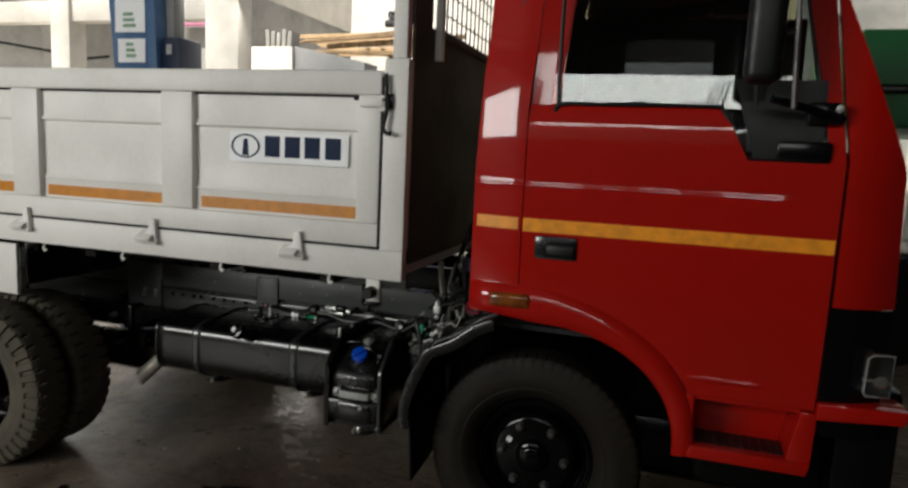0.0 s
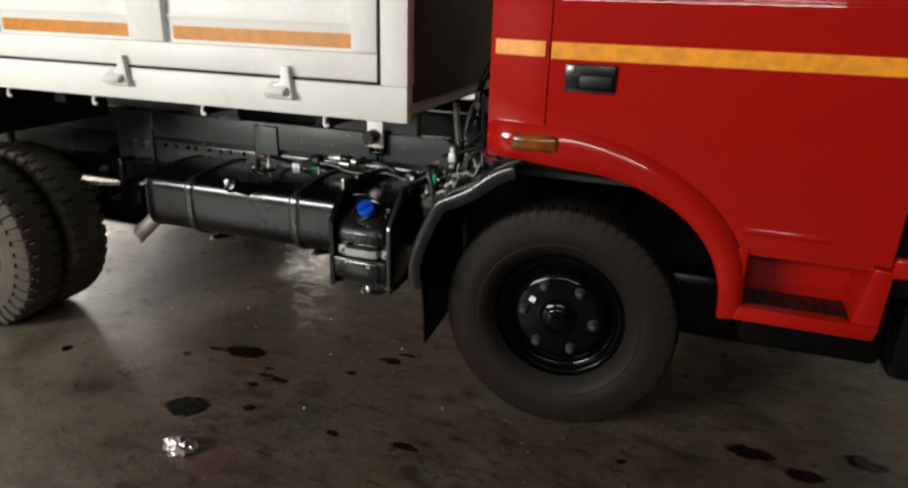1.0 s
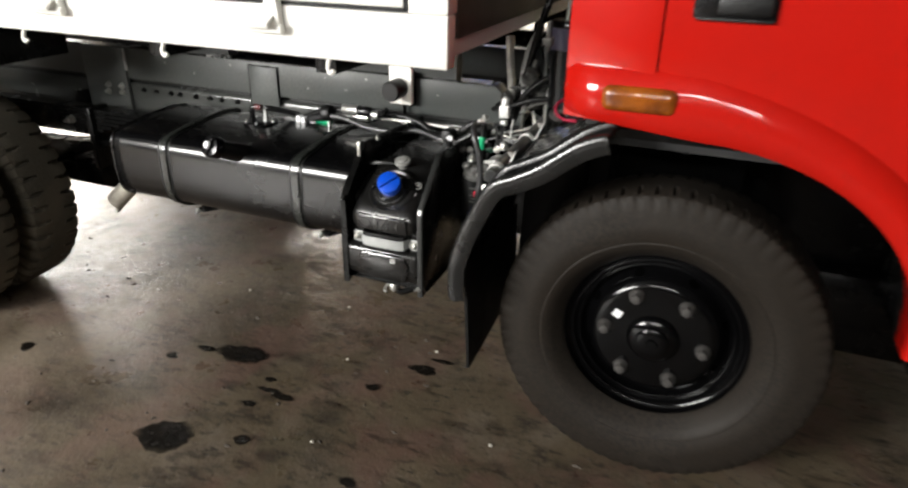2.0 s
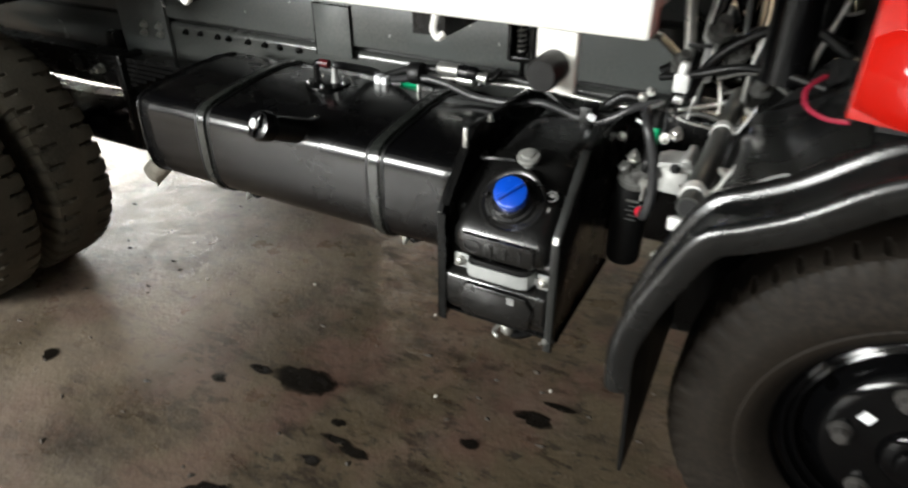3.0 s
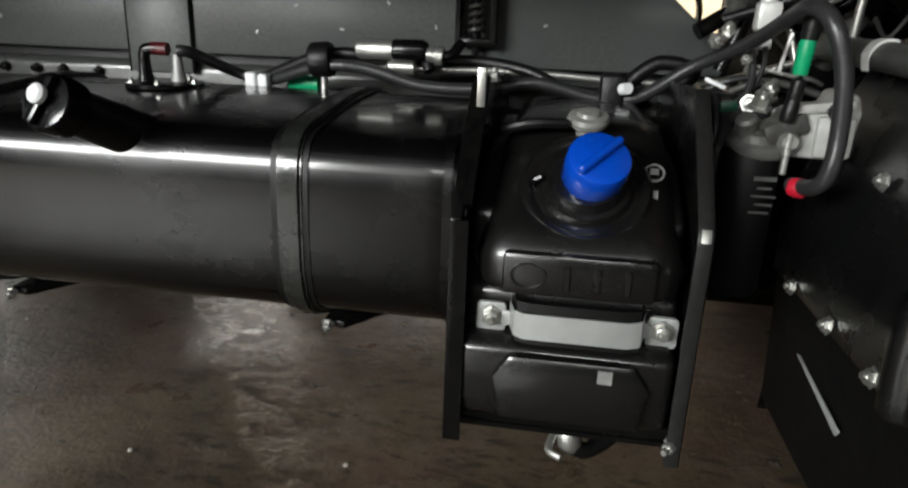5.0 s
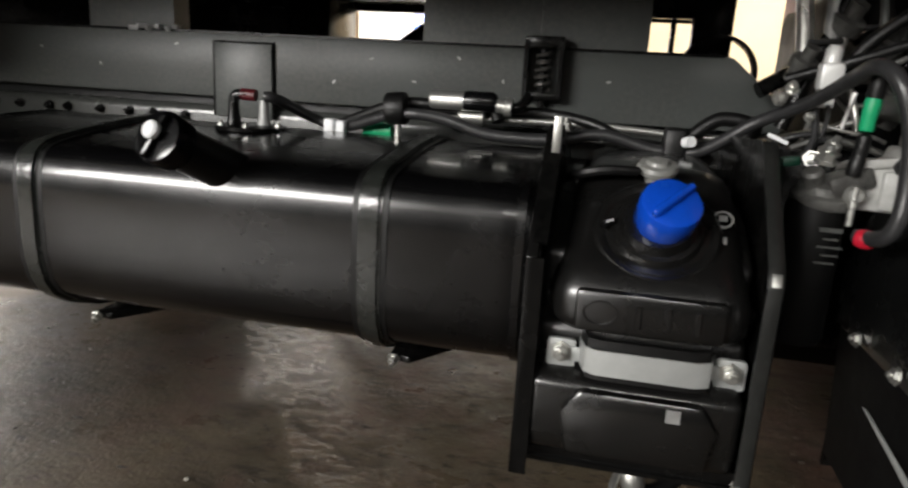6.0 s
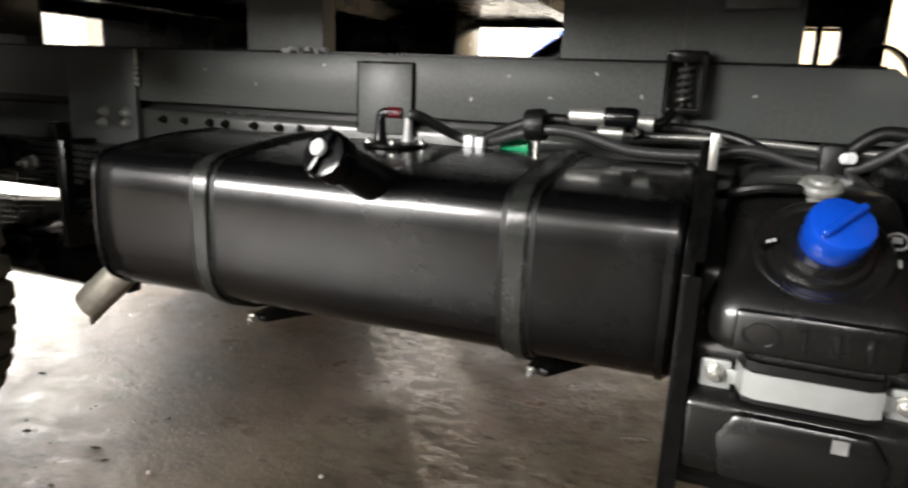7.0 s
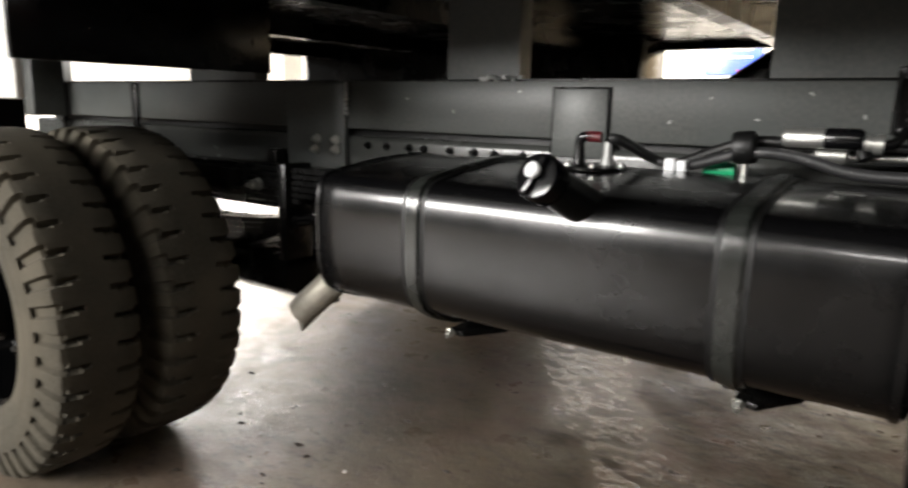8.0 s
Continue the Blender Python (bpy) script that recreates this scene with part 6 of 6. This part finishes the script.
for k, (x, y, rx, ry) in enumerate(((-1.434, 2.068, 0.11, 0.065), (-1.491, 2.528, 0.1, 0.065), (-1.305, 2.433, 0.025, 0.014), (-1.207, 2.365, 0.04, 0.02), (-1.279, 2.381, 0.045, 0.013), (-1.289, 2.295, 0.03, 0.014), (-1.201, 2.141, 0.035, 0.018),
                                    (0.675, 2.55, 0.08, 0.05), (0.852, 2.48, 0.06, 0.05), (1.065, 2.635, 0.07, 0.05), (-0.517, 2.122, 0.06, 0.02), (-0.803, 2.106, 0.03, 0.02), (-0.827, 2.687, 0.055, 0.03), (-0.774, 2.759, 0.04, 0.015), (-0.945, 2.528, 0.028, 0.022), (0.24, 2.32, 0.02, 0.015), (-1.736, 2.419, 0.025, 0.02), (-2.294, 2.264, 0.03, 0.03), (-1.642, 2.507, 0.04, 0.02))):
    stain((x, y), rx, ry, k)
bits = thing("crumpled_wrapper", (-1.262, 1.821, ground_z(-1.262)), "crumpled silvery wrapper lying on the floor", "litter")
bm = bmesh.new()
bmesh.ops.create_icosphere(bm, subdivisions=3, radius=0.052)
for v in bm.verts:
    k = noise.noise(v.co * 45)
    v.co = Vector((v.co.x * 1.15 + 0.02 * k - 1.262, v.co.y * 0.7 + 0.012 * noise.noise(v.co * 50) + 1.821, ground_z(-1.262) + max(0, v.co.z * 0.6 + 0.014 + 0.03 * noise.noise(v.co * 60 + Vector((3, 1, 2))))))
part("foil", bm, STEEL, bits, "", 10)
for k, (x, y) in enumerate(((-1.3, 2.977), (-1.114, 2.643), (-0.827, 2.809), (-0.472, 2.404), (-1.778, 2.943), (-0.991, 2.214), (-2.157, 2.797))):
    bm = bmesh.new()
    bmesh.ops.create_icosphere(bm, subdivisions=1, radius=0.007)
    for v in bm.verts:
        v.co = Vector((v.co.x + x, v.co.y + y, ground_z(x) + max(0.0, v.co.z * 0.6 + 0.003)))
    tagged(part("pebble", bm, CHIP), "small pale chip on the concrete floor", "debris", "floor debris")

# trodden crumbs all over the floor by the truck
rnd = random.Random(5)
verts, faces = [], []
for k in range(420):
    x, y = rnd.uniform(-3.0, 1.2), rnd.uniform(1.0, 3.9)
    z = ground_z(x)
    a, s = rnd.uniform(0, 6.28), 0.0035 * rnd.uniform(0.5, 2.6) ** 1.3
    n = len(verts)
    for i in range(5):
        r = s * rnd.uniform(0.6, 1.3) * (1.9 if i in (0, 3) else 1.0)
        verts.append((x + r * math.cos(a + i * 1.2566), y + 0.6 * r * math.sin(a + i * 1.2566), z - 0.0005))
    verts.append((x, y, z + s * 0.5))
    faces += [(n + i, n + (i + 1) % 5, n + 5) for i in range(5)]
me = bpy.data.meshes.new("floor_grit")
me.from_pydata(verts, [], faces)
me.materials.append(GRIT)
tagged(new("floor_grit", me), "dark dried mud crumbs scattered on the concrete floor", "dirt", kind="stuff")

# ---- beyond the truck ----
# unseen silhouettes, added to roughen the window band reflected in the cab glass
pile = thing("reflected_shapes", (0, -4.85, 3.53), "unseen dark shapes added to break up the window's reflection", "clutter")
rng = random.Random(12)
x = -0.85
while x < 1.0:
    w, h = rng.uniform(0.05, 0.16), rng.uniform(0.1, 0.24)
    part("silhouette_block", bx(x, x + w, -4.89, -4.81, 3.53, 3.53 + h, 0.008), ROOF if rng.random() < 0.6 else SHADE_GREY, pile)
    x += w * rng.uniform(0.9, 1.5) + 0.003
for k in range(4):
    part("silhouette_rod", tube([(0.66 + 0.07 * k, -4.86, 3.53), (0.82 + 0.07 * k, -4.89, 3.95 + 0.03 * k)], 0.012, 8), SHADE_GREY, pile)
kiosk = thing("display_kiosk", (-6.15, 7.1, 0), "tall blue display kiosk with white posters", "kiosk")
part("kiosk_body", prism([(-6.3, 0.0), (-5.76, 0.0), (-5.92, 3.9), (-6.66, 3.9)], "y", 7.0, 7.5, 0.02), KIOSK, kiosk)
part("kiosk_side", bx(-5.84, -5.58, 7.06, 7.5, 0, 2.93, 0.02), KIOSK_DARK, kiosk)
part("kiosk_panel", bx(-6.1, -5.77, 7.2, 7.4, 2.9, 3.9, 0.01), SHADE_GREY, kiosk)
for x0, x1, z0, z1 in ((-6.45, -6.03, 2.61, 2.9), (-6.49, -6.03, 2.98, 3.6)):
    part("poster", bx(x0, x1, 6.985, 6.995, z0, z1), PAPER, kiosk)
    for k in range(3):
        part("poster_print", bx(x0 + 0.13, x1 - 0.14 - 0.02 * k, 6.978, 6.984, z0 + 0.06 + 0.07 * k, z0 + 0.1 + 0.07 * k), SAGE, kiosk)
part("side_badge", bx(-5.76, -5.68, 7.045, 7.055, 2.72, 2.84), ALU, kiosk)
rack = thing("timber_stack", (-5.5, 12.0, -0.16), "tan timber frames stacked on posts in the yard", "timber")
part("deck", prism([(-7.0, 3.68), (-4.1, 3.93), (-4.1, 3.8), (-7.0, 3.65)], "y", 11.9, 12.0, 0.005), TIMBER, rack)
for k in range(7):
    x = -6.2 + 0.33 * k
    part("rafter", moved(bx(-0.035, 0.035, 0, 1.2, -0.05, 0.05, 0.008), pose(x, 12.0, 3.6 + 0.018 * k, 12, 0, -24)), TIMBER, rack)
part("beam", prism([(-6.4, 3.52), (-4.1, 3.48), (-4.1, 3.4), (-6.4, 3.47)], "y", 11.85, 11.95, 0.006), TIMBER, rack)
for k in range(5):
    left, low = (-6.4, -6.62, -6.85, -7.15, -7.5)[k], 3.555 + 0.09 * k
    part("board", prism([(left, low), (-4.1, low - 0.005 + 0.012 * k), (-4.1, low + 0.08 + 0.012 * k), (left - 0.12, low + 0.08)], "y", 12.9 + 0.01 * (k % 2), 12.95, 0.006), PLANK, rack, "bright tan board")
for x in (-6.3, -4.9):
    part("post", bx(x, x + 0.1, 11.95, 12.05, -0.16, 3.5, 0.01), TIMBER, rack)
load = part("load", merged(*[moved(tube([(-0.22, 0, 0), (0.25, 0.1, 0)], 0.07, 10), pose(-4.86 + 0.05 * (k % 2), 12.2 + 0.1 * k, 4.06 + 0.09 * (k % 3), 0, 0, 20 * k)) for k in range(6)]), ROOF, rack)
boxes = thing("white_cabin", (-6.6, 11.3, -0.16), "white painted metal cabin beside the shed", "cabin")
part("cabin_wall", bx(-7.24, -6.37, 11.0, 11.6, -0.16, 3.45, 0.02), PLASTER, boxes)
# the annex's shaded front is put into its grey colour
part("cabin_annex", prism([(-6.36, -0.16), (-4.95, -0.16), (-4.95, 3.18), (-6.36, 3.46)], "y", 11.05, 11.6, 0.01), SHADE_GREY, boxes)
for k in range(5):
    part("slab", moved(bx(-0.04, 0.04, 0, 0.3, 0, 0.33 - 0.03 * (k % 3), 0.006), pose(-6.98 + 0.11 * k, 11.15, 3.45, 0, -3 + 2 * k, 0)), OLDWALL, boxes)
house = thing("neighbour_building", (-12, 16, -0.16), "weathered grey-cream neighbouring building with a lattice window", "building")
part("wall", bx(-26, -12.4, 14, 20, -0.16, 5.2, 0.02), OLDWALL, house)
part("upper_wall", bx(-26, -9.7, 14.3, 20, 3.9, 5.3, 0.02), OLDWALL, house)
# unseen white upper part, added as a reflector for the floor's glare
part("glare_reflector", bx(-26, -9.7, 14.25, 20, 5.3, 9, 0.02), PLASTER, house, "unseen white wall added to brighten floor reflections")
part("low_wall", bx(-12.39, -8.6, 14.1, 14.4, -0.16, 3.9, 0.02), OLDWALL, house)
part("roof", prism([(-26, 5.95), (-12.2, 4.45), (-12.2, 4.75), (-26, 6.25)], "y", 12.3, 14.2, 0.02), SHADE_GREY, house)
part("pier", prism([(-15.3, -0.16), (-14.8, -0.16), (-14.8, 4.2), (-14.5, 4.7), (-15.6, 4.8), (-15.3, 4.25)], "y", 13.7, 14.0, 0.02), OLDWALL, house)
for p, q in (((-17.2, 13.7, 4.07), (-14.66, 13.7, 3.73)), ((-14.76, 13.6, 3.51), (-13.1, 13.6, 3.64))):
    part("rod", tube([p, q], 0.035, 8), BLACK, house)
part("lattice", merged(*[bx(-11.5 + 0.1 * k, -11.45 + 0.1 * k, 13.95, 14.0, 4.4, 6.4) for k in range(10)], *[bx(-11.5, -10.5, 13.94, 13.99, 4.45 + 0.14 * k, 4.52 + 0.14 * k) for k in range(14)]), TARP, house)
part("lattice_back", bx(-11.52, -10.48, 14.05, 14.1, 4.4, 6.42), PAPER, house)
# made-up white block, standing in for the glaring sky
far = thing("white_backdrop", (-8, 27, -0.16), "added white backdrop standing in for the bright sky", "building")
part("wall", bx(-22, 6, 26, 34, -0.16, 13, 0.05), PLASTER, far)
part("roof", prism([(-22.4, 13), (6.4, 13), (-8, 15)], "y", 25.6, 34.4, 0.05), SHADE_GREY, far)
board = thing("banner_board", (-3.1, 9.6, 0), "blue and white printed banner board", "banner")
part("panel", bx(-3.45, -2.6, 9.5, 9.54, 0.9, 1.75, 0.005), PAPER, board)
part("blue_print", bx(-3.2, -2.62, 9.49, 9.498, 1.25, 1.72), BLUE, board)
part("red_print", bx(-2.86, -2.66, 9.484, 9.489, 1.27, 1.3), REDPLASTIC, board)
for k in range(3):
    part("pale_print", bx(-3.12 + 0.05 * k, -2.72, 9.484, 9.489, 1.42 + 0.08 * k, 1.44 + 0.08 * k), PAPER, board)
part("leg", bx(-3.42, -3.38, 9.5, 9.54, 0, 0.9), BLACK, board)
part("leg", bx(-2.67, -2.63, 9.5, 9.54, 0, 0.9), BLACK, board)
green = thing("green_truck", (3.6, 7.2, 0), "green painted truck body parked behind", "truck")
part("body", bx(1.74, 6.5, 6.2, 8.2, 2.02, 2.8, 0.03), GREENPAINT, green)
part("lower_rail", bx(1.74, 6.5, 6.15, 8.2, 2.29, 2.36, 0.01), BLACK, green)
part("frame", bx(1.4, 6.5, 6.4, 8.0, 0.7, 1.0, 0.02), BLACK, green)
for gx in (2.2, 5.4):
    part("wheel", lathe([(0.1, 6.3), (0.45, 6.3), (0.48, 6.4), (0.48, 6.6), (0.1, 6.6)], (gx, 0.48), 32), RUBBER, green)
